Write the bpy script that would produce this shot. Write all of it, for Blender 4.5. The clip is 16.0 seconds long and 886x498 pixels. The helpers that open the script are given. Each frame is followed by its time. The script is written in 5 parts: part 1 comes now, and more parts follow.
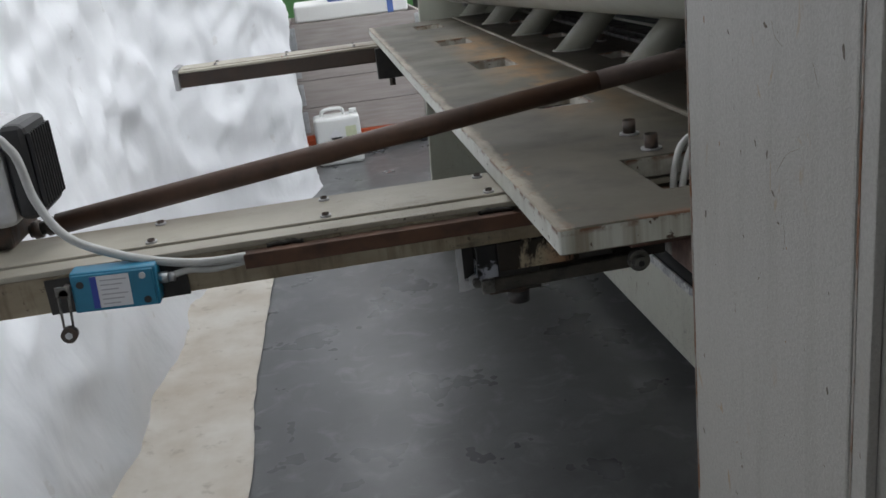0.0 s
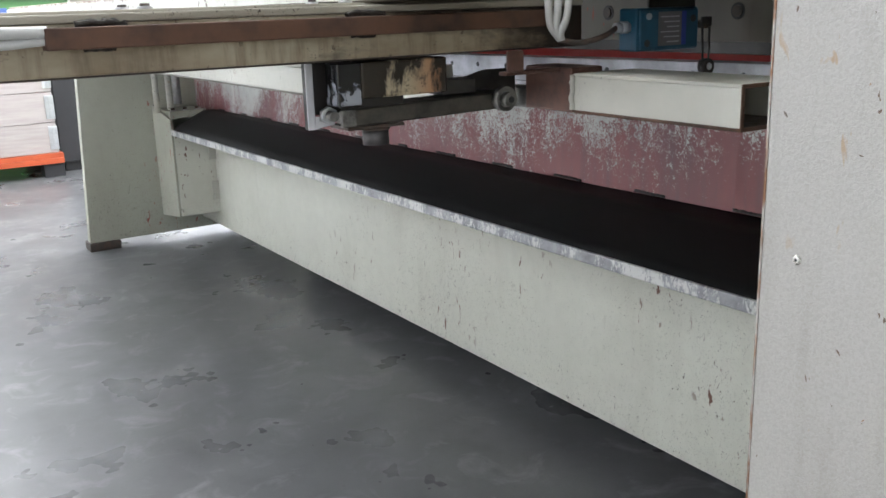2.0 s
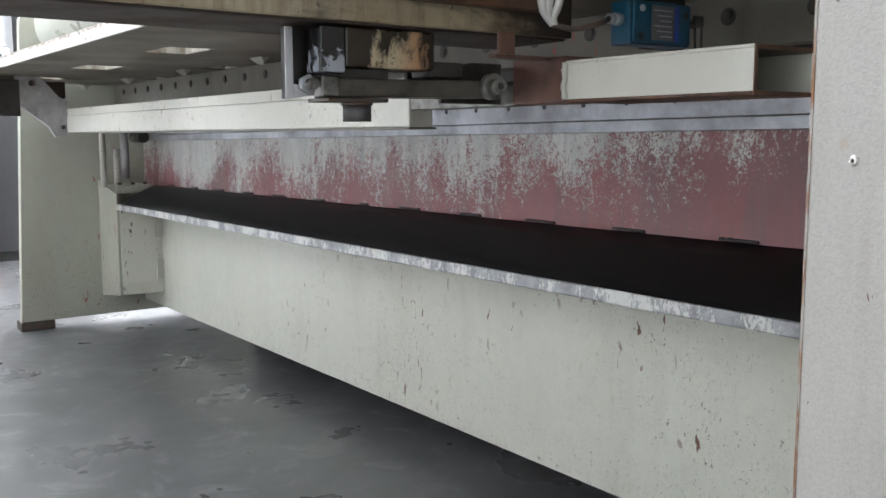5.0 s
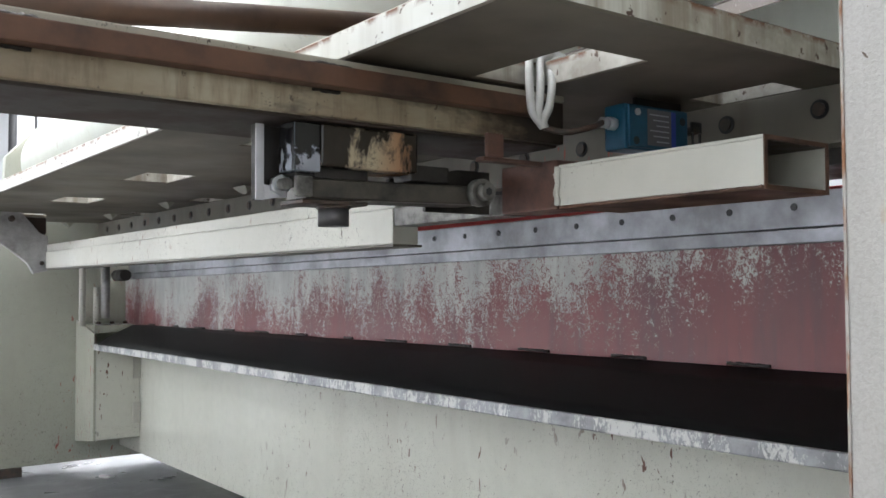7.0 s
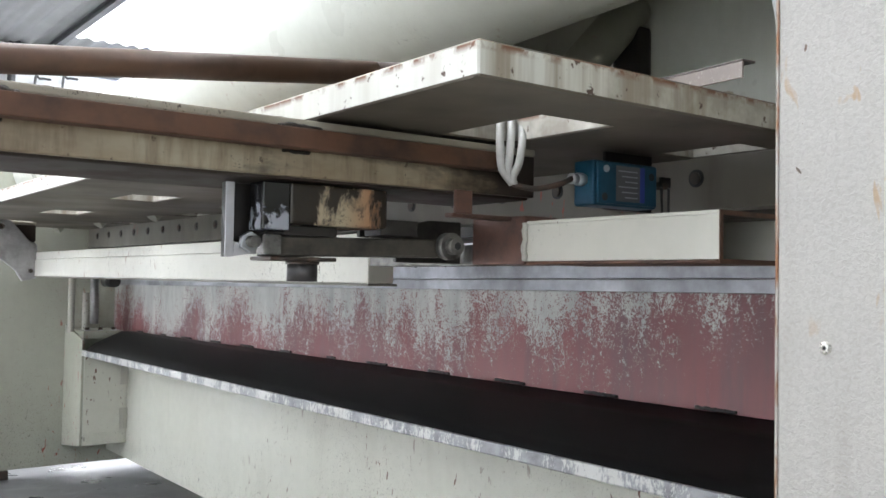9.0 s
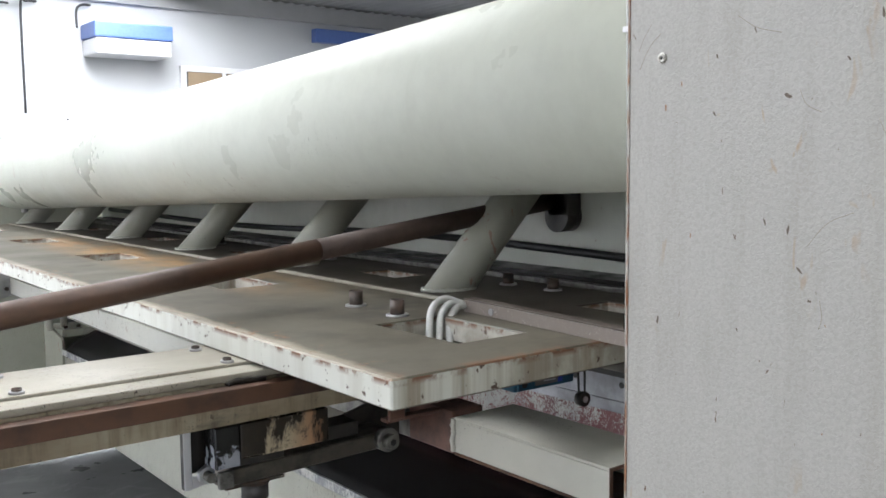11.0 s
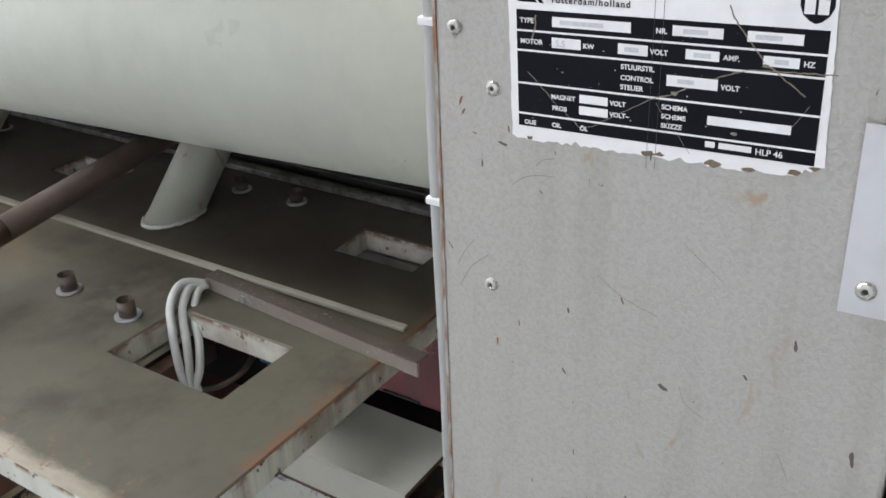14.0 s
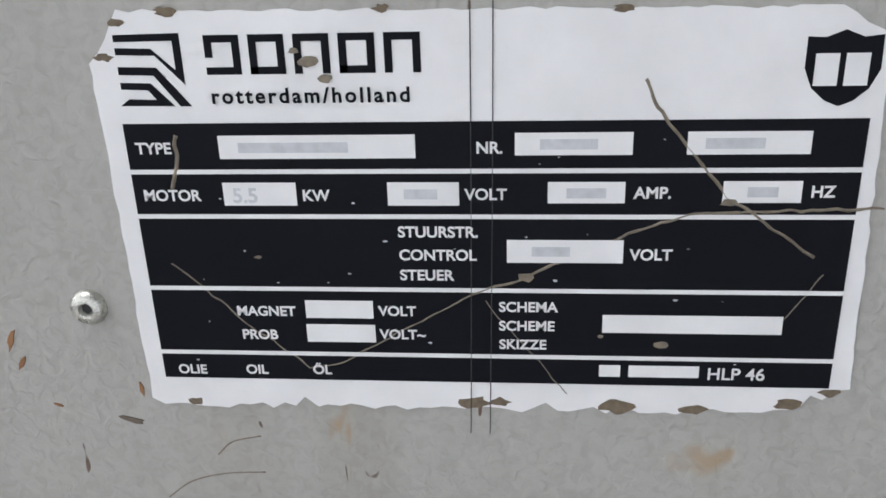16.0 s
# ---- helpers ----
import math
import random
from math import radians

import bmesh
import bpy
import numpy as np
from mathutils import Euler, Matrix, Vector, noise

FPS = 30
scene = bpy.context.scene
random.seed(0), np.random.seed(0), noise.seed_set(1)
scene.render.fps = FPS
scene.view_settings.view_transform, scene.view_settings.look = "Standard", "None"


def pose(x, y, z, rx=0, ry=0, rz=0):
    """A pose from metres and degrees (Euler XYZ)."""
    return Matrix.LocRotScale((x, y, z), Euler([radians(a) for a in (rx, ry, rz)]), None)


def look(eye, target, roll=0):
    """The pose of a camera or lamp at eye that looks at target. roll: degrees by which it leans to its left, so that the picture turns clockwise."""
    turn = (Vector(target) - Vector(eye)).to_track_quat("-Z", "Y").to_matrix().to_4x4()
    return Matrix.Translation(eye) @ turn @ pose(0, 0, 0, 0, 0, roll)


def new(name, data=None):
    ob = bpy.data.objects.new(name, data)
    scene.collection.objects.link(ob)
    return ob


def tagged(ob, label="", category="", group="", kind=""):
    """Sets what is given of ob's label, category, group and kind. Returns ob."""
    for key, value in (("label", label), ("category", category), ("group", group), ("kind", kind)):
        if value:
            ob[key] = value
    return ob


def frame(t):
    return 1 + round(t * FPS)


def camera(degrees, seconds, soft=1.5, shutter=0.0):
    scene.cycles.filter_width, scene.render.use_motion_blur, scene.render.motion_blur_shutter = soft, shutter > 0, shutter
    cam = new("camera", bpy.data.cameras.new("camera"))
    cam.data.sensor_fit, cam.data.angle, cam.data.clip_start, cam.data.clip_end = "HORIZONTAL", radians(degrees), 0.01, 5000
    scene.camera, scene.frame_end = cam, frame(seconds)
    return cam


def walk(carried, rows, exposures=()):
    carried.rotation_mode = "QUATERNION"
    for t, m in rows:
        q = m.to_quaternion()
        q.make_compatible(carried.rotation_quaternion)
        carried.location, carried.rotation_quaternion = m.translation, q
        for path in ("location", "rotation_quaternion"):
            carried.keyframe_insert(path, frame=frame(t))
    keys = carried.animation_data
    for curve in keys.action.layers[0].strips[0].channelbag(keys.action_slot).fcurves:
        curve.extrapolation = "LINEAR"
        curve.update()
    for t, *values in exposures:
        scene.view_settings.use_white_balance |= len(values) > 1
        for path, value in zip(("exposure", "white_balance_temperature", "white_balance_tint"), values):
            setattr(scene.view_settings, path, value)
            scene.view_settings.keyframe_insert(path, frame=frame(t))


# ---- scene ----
cam = camera(51.22, 16.0, soft=1.6)
# seconds, eye x y z, turn about x, y, z
PATH = [
    (0.0, -0.3134, -0.7638, 1.3431, 71.262, 6.505, -8.565),
    (0.5, -0.4666, -0.6529, 1.2208, 70.920, 4.527, -16.446),
    (1.0, -0.5797, -0.5793, 1.1299, 71.676, 3.838, -28.260),
    (1.5, -0.6356, -0.5260, 1.0589, 73.335, 2.589, -31.620),
    (2.0, -0.6321, -0.4936, 0.9606, 75.182, 1.794, -32.871),
    (2.5, -0.6526, -0.4705, 0.9244, 78.263, 1.232, -34.389),
    (3.0, -0.6612, -0.4479, 0.8858, 79.511, 0.594, -34.823),
    (3.5, -0.6667, -0.4502, 0.8536, 80.328, 0.494, -35.557),
    (4.0, -0.6710, -0.4547, 0.8298, 81.698, 0.236, -35.961),
    (6.5, -0.5783, -0.3117, 0.7075, 88.652, 0.610, -36.791),
    (7.0, -0.5737, -0.3276, 0.7191, 92.273, 0.268, -36.740),
    (7.5, -0.5506, -0.3157, 0.6852, 92.424, 0.047, -36.441),
    (8.0, -0.5394, -0.3117, 0.6851, 92.379, -0.239, -36.363),
    (8.5, -0.5443, -0.3172, 0.6848, 92.370, -0.780, -36.610),
    (9.0, -0.5593, -0.3667, 0.7896, 91.960, -0.939, -36.937),
    (9.5, -0.5562, -0.3882, 0.9611, 89.789, 0.006, -36.918),
    (12.0, -0.5969, -0.5515, 1.3086, 80.277, -0.310, -38.110),
    (12.5, -0.5790, -0.5595, 1.3960, 74.601, -0.028, -35.850),
    (13.0, -0.5620, -0.5922, 1.5094, 65.062, 0.113, -34.688),
    (13.5, -0.4894, -0.4233, 1.5491, 64.079, 0.720, -40.592),
    (14.0, -0.4095, -0.2729, 1.5607, 62.862, 1.931, -57.350),
    (14.5, -0.2920, -0.1892, 1.5321, 63.868, -0.726, -69.647),
    (15.0, -0.2233, -0.1352, 1.5292, 65.161, 0.032, -78.720),
    (15.5, -0.1920, -0.1332, 1.5190, 65.201, 0.794, -83.621),
    (16.0, -0.1799, -0.1321, 1.5078, 66.682, 0.105, -85.100),
]
EXPOSURES = [(0.0, -1.45), (0.5, -1.2), (1.0, -0.2), (1.5, 0.36), (2.0, 0.38), (4.2, 0.40), (6.5, 0.42), (8.0, 0.40), (9.0, 0.62), (9.5, 0.27), (12.0, 0.02), (12.5, 0.0), (13.5, 0.1), (14.0, -0.18), (14.5, -0.58), (15.0, -0.68), (15.5, -0.58), (16.0, -0.42)]
walk(cam, [(t, pose(*p)) for t, *p in PATH], EXPOSURES)

# ---- world and light ----
world = bpy.data.worlds.new("world")
scene.world = world
world.use_nodes = True
wn = world.node_tree
sky = wn.nodes.new("ShaderNodeTexSky")
sky.sky_type, sky.sun_disc = "NISHITA", False
sky.sun_elevation, sky.sun_rotation = radians(50), radians(200)
wn.nodes["Background"].inputs["Strength"].default_value = 0.12
wn.links.new(sky.outputs[0], wn.nodes["Background"].inputs["Color"])

HALL = (-5.0, 9.0, -5.0, 12.0, 3.65)                              # x0 x1 y0 y1 height
SKYLIGHTS = [(-1.3, 0.4, 0.3, 300), (2.46, 4.25, -5.0, 1700)]      # strips of the roof along y: x from, to, y from, and their daylight


def area_lamp(name, m, sx, sy, watts, colour=(1, 1, 1)):
    d = bpy.data.lights.new(name, "AREA")
    d.shape, d.size, d.size_y, d.energy, d.color = "RECTANGLE", sx, sy, watts, colour
    ob = new(name, d)
    ob.matrix_world = m
    return ob


for a, b, c, w in SKYLIGHTS:
    area_lamp("skylight_lamp", pose((a + b) / 2, (c + 11.15) / 2, HALL[4] + 0.05), b - a - 0.02, 11.13 - c, w, (0.955, 0.985, 1.03))

DOOR = (-3.6, 1.6, 3.2)                                            # added gate opening in the unseen south wall: x from, to, height
# weak fill light added in that opening, source unseen
area_lamp("south_fill_lamp", look(((DOOR[0] + DOOR[1]) / 2, HALL[2] - 0.1, 1.65), ((DOOR[0] + DOOR[1]) / 2, 4, 1.65)), 5.0, 3.0, 15, (0.955, 0.985, 1.03))


# ---- materials ----
class Nodes:
    """A small node writer for one material."""

    def __init__(self, name):
        self.mat = bpy.data.materials.new(name)
        self.mat.use_nodes = True
        self.t = self.mat.node_tree
        self.bsdf = self.t.nodes["Principled BSDF"]
        self.co = self.t.nodes.new("ShaderNodeTexCoord").outputs["Object"]

    def link(self, a, b):
        self.t.links.new(a, b)

    def set(self, socket, v):
        if hasattr(v, "is_output"):
            self.link(v, socket)
        else:
            socket.default_value = (*v, 1) if isinstance(v, tuple) and len(v) == 3 and socket.type == "RGBA" else v

    def mapped(self, scale):
        n = self.t.nodes.new("ShaderNodeMapping")
        n.inputs["Scale"].default_value = scale
        self.link(self.co, n.inputs["Vector"])
        return n.outputs[0]

    def noise(self, scale, detail=4, rough=0.55, stretch=(1, 1, 1), distort=0.0):
        n = self.t.nodes.new("ShaderNodeTexNoise")
        self.link(self.mapped(stretch), n.inputs["Vector"])
        n.inputs["Scale"].default_value, n.inputs["Detail"].default_value, n.inputs["Roughness"].default_value = scale, detail, rough
        n.inputs["Distortion"].default_value = distort
        return n.outputs["Fac"]

    def cells(self, scale, stretch=(1, 1, 1)):
        n = self.t.nodes.new("ShaderNodeTexVoronoi")
        self.link(self.mapped(stretch), n.inputs["Vector"])
        n.inputs["Scale"].default_value = scale
        return n.outputs["Distance"]

    def ramp(self, v, lo, hi, a=0.0, b=1.0):
        n = self.t.nodes.new("ShaderNodeMapRange")
        self.link(v, n.inputs["Value"])
        for k, x in zip(("From Min", "From Max", "To Min", "To Max"), (lo, hi, a, b)):
            n.inputs[k].default_value = x
        return n.outputs[0]

    def math(self, op, a, b):
        n = self.t.nodes.new("ShaderNodeMath")
        n.operation = op
        self.set(n.inputs[0], a), self.set(n.inputs[1], b)
        return n.outputs[0]

    def mix(self, f, a, b):
        n = self.t.nodes.new("ShaderNodeMix")
        n.data_type = "RGBA"
        self.set(n.inputs[0], f), self.set(n.inputs[6], a), self.set(n.inputs[7], b)
        return n.outputs[2]

    def axis(self, k):
        n = self.t.nodes.new("ShaderNodeSeparateXYZ")
        self.link(self.co, n.inputs[0])
        return n.outputs[k]

    def normal(self, k):
        g = self.t.nodes.new("ShaderNodeNewGeometry")
        n = self.t.nodes.new("ShaderNodeSeparateXYZ")
        self.link(g.outputs["Normal"], n.inputs[0])
        return n.outputs[k]

    def bump(self, h, strength=0.3, dist=0.002):
        n = self.t.nodes.new("ShaderNodeBump")
        n.inputs["Strength"].default_value, n.inputs["Distance"].default_value = strength, dist
        self.link(h, n.inputs["Height"])
        self.link(n.outputs[0], self.bsdf.inputs["Normal"])

    def done(self, colour, rough=0.5, metal=0.0):
        self.set(self.bsdf.inputs["Base Color"], colour)
        self.set(self.bsdf.inputs["Roughness"], rough)
        self.set(self.bsdf.inputs["Metallic"], metal)
        return self.mat


def paint(name, base, dirt=(0.2, 0.17, 0.12), chip=(0.06, 0.045, 0.035), primer=(0.25, 0.06, 0.04), chips=1.0, grime=0.35, rough=0.42, streak=(1, 1, 0.25), low=None):
    """Old machine enamel: blotchy, a little dirty, with dark nicks and spots of red primer; low = height below which it is knocked about."""
    n = Nodes(name)
    blot = n.ramp(n.noise(2.2, 5, 0.6, streak), 0.35, 0.75)
    c = n.mix(n.math("MULTIPLY", blot, grime), base, dirt)
    c = n.mix(n.ramp(n.noise(30, 4, 0.65), 0.4, 0.75, 0.0, 0.14), c, tuple(x * 0.55 for x in base))
    c = n.mix(n.ramp(n.noise(9, 4, 0.6, (1, 1, 0.18)), 0.58, 0.75, 0.0, grime * 0.6), c, dirt)
    where = n.ramp(n.noise(2.1, 4, 0.6), 0.56 - 0.04 * chips, 0.68)
    if low:
        where = n.math("MAXIMUM", where, n.ramp(n.axis(2), low, low * 0.4, 0, 0.7))
        where = n.math("MAXIMUM", n.math("MULTIPLY", where, 0.75), n.math("MULTIPLY", n.ramp(n.axis(1), 1.3, 0.1), n.ramp(n.noise(1.6, 4, 0.65), 0.38, 0.62)))
    nick = n.ramp(n.math("ADD", n.noise(135, 3, 0.6, (1, 1, 0.55), 1.6), n.math("MULTIPLY", where, 0.06)), 0.700 - 0.010 * chips, 0.715)
    nick = n.math("MULTIPLY", nick, n.math("MULTIPLY", n.ramp(where, 0.0, 0.3), min(1.0, chips)))
    fleck = n.ramp(n.noise(300, 2, 0.5, (1, 1, 0.7), 1.2), 0.635, 0.66, 0, 0.85)
    nick = n.math("MAXIMUM", nick, n.math("MULTIPLY", fleck, n.math("MULTIPLY", where, min(1.0, chips))))
    hair = n.ramp(n.noise(46, 2, 0.4, (1, 0.9, 0.16), 2.2), 0.755, 0.775, 0, 0.8)
    nick = n.math("MAXIMUM", nick, n.math("MULTIPLY", hair, n.math("MULTIPLY", n.ramp(where, 0.05, 0.5), min(1.0, chips))))
    rust = n.ramp(n.noise(60, 3, 0.6, (1, 1, 0.35), 0.5), 0.65, 0.67)
    rust = n.math("MULTIPLY", rust, n.ramp(n.noise(1.6, 3), 0.53, 0.60, 0, min(1.0, chips)))
    c = n.mix(nick, c, chip)
    c = n.mix(rust, c, primer)
    h = n.math("SUBTRACT", n.noise(60, 3, 0.5), n.math("MULTIPLY", n.math("ADD", nick, rust), 0.6))
    n.bump(h, 0.12, 0.0015)
    return n.done(c, n.ramp(n.noise(6, 4), 0.3, 0.7, rough - 0.08, rough + 0.14))


def metal(name, base, dirt=(0.05, 0.035, 0.025), amount=0.4, rough=0.4, shine=0.9, scale=14):
    n = Nodes(name)
    m = n.ramp(n.noise(scale, 5, 0.62), 0.42, 0.66)
    m2 = n.ramp(n.noise(scale * 7, 3), 0.35, 0.7)
    f = n.math("MULTIPLY", n.math("ADD", n.math("MULTIPLY", m, 0.8), n.math("MULTIPLY", m2, 0.25)), amount)
    n.bump(n.noise(scale * 12, 3), 0.15, 0.001)
    return n.done(n.mix(f, base, dirt), n.ramp(m, 0, 1, rough, rough + 0.25), n.ramp(f, 0, 0.6, shine, shine * 0.35))


def plain(name, base, rough=0.5, metallic=0.0, vary=0.25, scale=30, bump=0.08, gloss=0.5):
    n = Nodes(name)
    n.bsdf.inputs["Specular IOR Level"].default_value = gloss
    c = n.mix(n.ramp(n.noise(scale, 4), 0.3, 0.7, 0, vary), base, tuple(x * 0.45 for x in base))
    n.bump(n.noise(scale * 5, 3), bump, 0.001)
    return n.done(c, rough, metallic)


CREAM = paint("machine_paint", (0.46, 0.46, 0.40), chips=0.8)
APRON = paint("apron_paint", (0.61, 0.61, 0.535), chips=1.9, grime=0.22, rough=0.36, low=0.26, primer=(0.13, 0.055, 0.035))
FRAME = paint("frame_paint", (0.40, 0.41, 0.345), chips=2.4, grime=0.4, low=0.45, primer=(0.27, 0.05, 0.035))
PIPE = paint("pipe_paint", (0.60, 0.615, 0.55), chips=0.35, grime=0.2, rough=0.33)
STRUT = paint("strut_paint", (0.40, 0.40, 0.335), dirt=(0.12, 0.10, 0.07), chips=0.5, grime=0.55, rough=0.4)
RAIL = paint("rail_paint", (0.52, 0.515, 0.46), chips=2.0, grime=0.25, primer=(0.2, 0.1, 0.05))
ARM = paint("arm_paint", (0.42, 0.395, 0.325), dirt=(0.10, 0.07, 0.045), chips=1.1, grime=0.85, rough=0.5, streak=(0.5, 1, 1.2))
# brown grime for the rail base; on the knife bar also painted-in shade
GRIMYSHADE = paint("grimy_shaded_paint", (0.17, 0.16, 0.13), dirt=(0.05, 0.04, 0.03), chips=1.2, grime=0.9, rough=0.45)


def panel_material():
    """Smooth warm grey enamel with faint vertical wiping marks, small dark and orange nicks."""
    n = Nodes("panel_enamel")
    c = n.mix(n.ramp(n.noise(1.7, 5, 0.6, (1, 1, 0.4)), 0.3, 0.7), (0.430, 0.417, 0.390), (0.380, 0.366, 0.338))
    c = n.mix(n.ramp(n.noise(26, 5, 0.65, (1, 1, 0.12)), 0.5, 0.75, 0, 0.35), c, (0.25, 0.225, 0.19))
    wrinkle = n.noise(330, 3, 0.5, (1, 1, 1), 0.8)
    c = n.mix(n.ramp(wrinkle, 0.36, 0.60, 0.22, 0), c, (0.21, 0.195, 0.165))
    stain = n.math("MULTIPLY", n.ramp(n.noise(48, 3, 0.6, (1, 1, 0.35), 0.6), 0.64, 0.70), n.ramp(n.noise(4, 2), 0.50, 0.60, 0, 0.8))
    c = n.mix(stain, c, (0.36, 0.24, 0.12))
    nick = n.ramp(n.noise(120, 2, 0.5, (1, 1, 0.4), 1.2), 0.745, 0.76)
    c = n.mix(nick, c, (0.13, 0.085, 0.06))
    n.bump(n.math("SUBTRACT", wrinkle, nick), 0.34, 0.0013)
    return n.done(c, n.ramp(n.noise(6, 4), 0.3, 0.7, 0.36, 0.52))


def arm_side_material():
    """Cream arm side under brown oil film, darker towards +x and the top, with runs down the face."""
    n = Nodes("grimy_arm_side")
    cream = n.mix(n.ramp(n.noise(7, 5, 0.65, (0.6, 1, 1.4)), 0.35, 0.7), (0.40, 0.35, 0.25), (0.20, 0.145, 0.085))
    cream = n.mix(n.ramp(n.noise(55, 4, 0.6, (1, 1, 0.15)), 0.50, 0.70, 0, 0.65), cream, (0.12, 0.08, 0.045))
    dark_mask = n.math("ADD", n.noise(8, 5, 0.7, (0.7, 1, 1.6)), n.ramp(n.axis(0), -0.25, 0.16, -0.14, 0.16))
    dark_mask = n.math("ADD", dark_mask, n.ramp(n.axis(2), 0.915, 0.945, -0.04, 0.10))
    c = n.mix(n.ramp(dark_mask, 0.48, 0.66), cream, (0.032, 0.022, 0.016))
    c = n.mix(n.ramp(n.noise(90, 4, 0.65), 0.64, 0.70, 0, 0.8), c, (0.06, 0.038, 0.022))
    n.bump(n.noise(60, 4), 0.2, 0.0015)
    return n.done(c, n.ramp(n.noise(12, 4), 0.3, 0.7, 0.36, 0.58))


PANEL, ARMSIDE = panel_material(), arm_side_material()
# stained arm sides and undersides with their shade put into the colour
DARKARM = metal("shaded_stained_side", (0.028, 0.020, 0.016), (0.075, 0.045, 0.03), 0.5, 0.55, 0.05, 9)
DARKSHAFT = metal("dark_brown_shaft", (0.065, 0.038, 0.027), (0.030, 0.021, 0.017), 0.8, 0.55, 0.05, 9)


def rust_edge():
    n = Nodes("rusting_paint_edge")
    f = n.ramp(n.noise(55, 4, 0.65, (1, 1, 0.3)), 0.46, 0.58)
    return n.done(n.mix(f, (0.36, 0.33, 0.30), (0.22, 0.095, 0.04)), 0.55)


RUSTEDGE = rust_edge()
STAMP = plain("stamped_grey", (0.62, 0.62, 0.65), 0.45, 0, 0.35, 400)
RUST = metal("rusted_steel", (0.115, 0.052, 0.028), (0.03, 0.019, 0.015), 0.85, 0.55, 0.15, 11)
SHAFT = metal("brown_shaft", (0.105, 0.056, 0.036), (0.040, 0.026, 0.021), 0.85, 0.42, 0.2, 9)
STEEL = metal("worn_steel", (0.50, 0.50, 0.51), (0.12, 0.10, 0.09), 0.5, 0.34, 0.95)
KNIFE = metal("knife_steel", (0.50, 0.51, 0.55), (0.10, 0.095, 0.095), 0.65, 0.38, 0.8, 7)
GREASE = metal("greasy_steel", (0.032, 0.028, 0.025), (0.008, 0.0075, 0.0075), 0.9, 0.32, 0.25, 22)
BURNT = metal("heat_stained_steel", (0.15, 0.075, 0.055), (0.045, 0.032, 0.03), 0.8, 0.45, 0.4, 22)
ALU = metal("dull_aluminium", (0.60, 0.60, 0.62), (0.35, 0.34, 0.33), 0.3, 0.45, 0.6, 12)
ZINC = metal("zinc_plate", (0.62, 0.64, 0.66), (0.3, 0.29, 0.28), 0.35, 0.3, 0.95, 40)
SCREW = metal("polished_screw", (0.66, 0.65, 0.60), (0.14, 0.12, 0.09), 0.55, 0.2, 0.95, 300)
DULL = metal("dull_oily_steel", (0.20, 0.195, 0.18), (0.03, 0.026, 0.023), 0.9, 0.4, 0.6, 40)
BOLT = metal("black_bolt", (0.06, 0.055, 0.05), (0.13, 0.07, 0.045), 0.6, 0.45, 0.6, 60)
BLUE = plain("blue_enamel", (0.02, 0.20, 0.33), 0.38, 0, 0.3, 25)
CABLE = plain("grey_cable", (0.48, 0.48, 0.465), 0.45, 0, 0.25, 60)
CONDUIT = plain("grey_conduit", (0.37, 0.37, 0.365), 0.4, 0, 0.2, 40)
BLACK = plain("black_plastic", (0.018, 0.018, 0.02), 0.42, 0, 0.3, 40)
LABEL = plain("label_white", (0.72, 0.72, 0.74), 0.45, 0, 0.08, 60)
LABELBLUE = plain("label_blue", (0.03, 0.06, 0.35), 0.45)
LABELGREY = plain("label_grey", (0.42, 0.42, 0.45), 0.5)
SIGNWHITE = plain("sign_white", (0.84, 0.825, 0.83), 0.42, 0, 0.18, 55)
SIGNBLACK = plain("sign_black", (0.0055, 0.006, 0.0095), 0.45, 0, 0.3, 50, 0.08, 0.10)
ORANGENICK = plain("nick_orange", (0.28, 0.13, 0.05), 0.6, 0, 0.5, 300)
TORN = plain("torn_brown", (0.20, 0.15, 0.10), 0.7, 0, 0.7, 600)
NICK = plain("nick_brown", (0.13, 0.10, 0.075), 0.6, 0, 0.5, 300)
SCRATCH = plain("scratch", (0.27, 0.225, 0.17), 0.5, 0.3, 0.8, 420, 0.3)
PLASTIC = plain("white_plastic", (0.72, 0.73, 0.72), 0.4, 0, 0.12, 8)
FOAM = plain("white_foam", (0.80, 0.80, 0.78), 0.8, 0, 0.08, 12)
ORANGE = plain("orange_paint", (0.50, 0.09, 0.03), 0.5, 0, 0.4, 8)
YELLOW = plain("yellow_paint", (0.62, 0.42, 0.05), 0.45, 0, 0.2, 20)
REDPAINT = plain("red_paint", (0.50, 0.035, 0.03), 0.45, 0, 0.35, 20)
GREEN = plain("green_enamel", (0.10, 0.26, 0.09), 0.4, 0, 0.25, 6)
SKYBLUE = plain("blue_paint", (0.09, 0.16, 0.42), 0.4)
WALL = plain("white_wall", (0.55, 0.56, 0.575), 0.8, 0, 0.10, 1.5, 0.03)
BEAM = plain("grey_beam_paint", (0.16, 0.16, 0.17), 0.5, 0.2, 0.3, 4)
DARKGAP = plain("dark_steel", (0.025, 0.025, 0.028), 0.5, 0, 0.4, 6)
ROOF = plain("corrugated_sheet", (0.42, 0.42, 0.42), 0.55, 0.1, 0.2, 3)
WELD = plain("weld_bead", (0.035, 0.03, 0.026), 0.4, 0.7, 0.5, 120, 0.4)


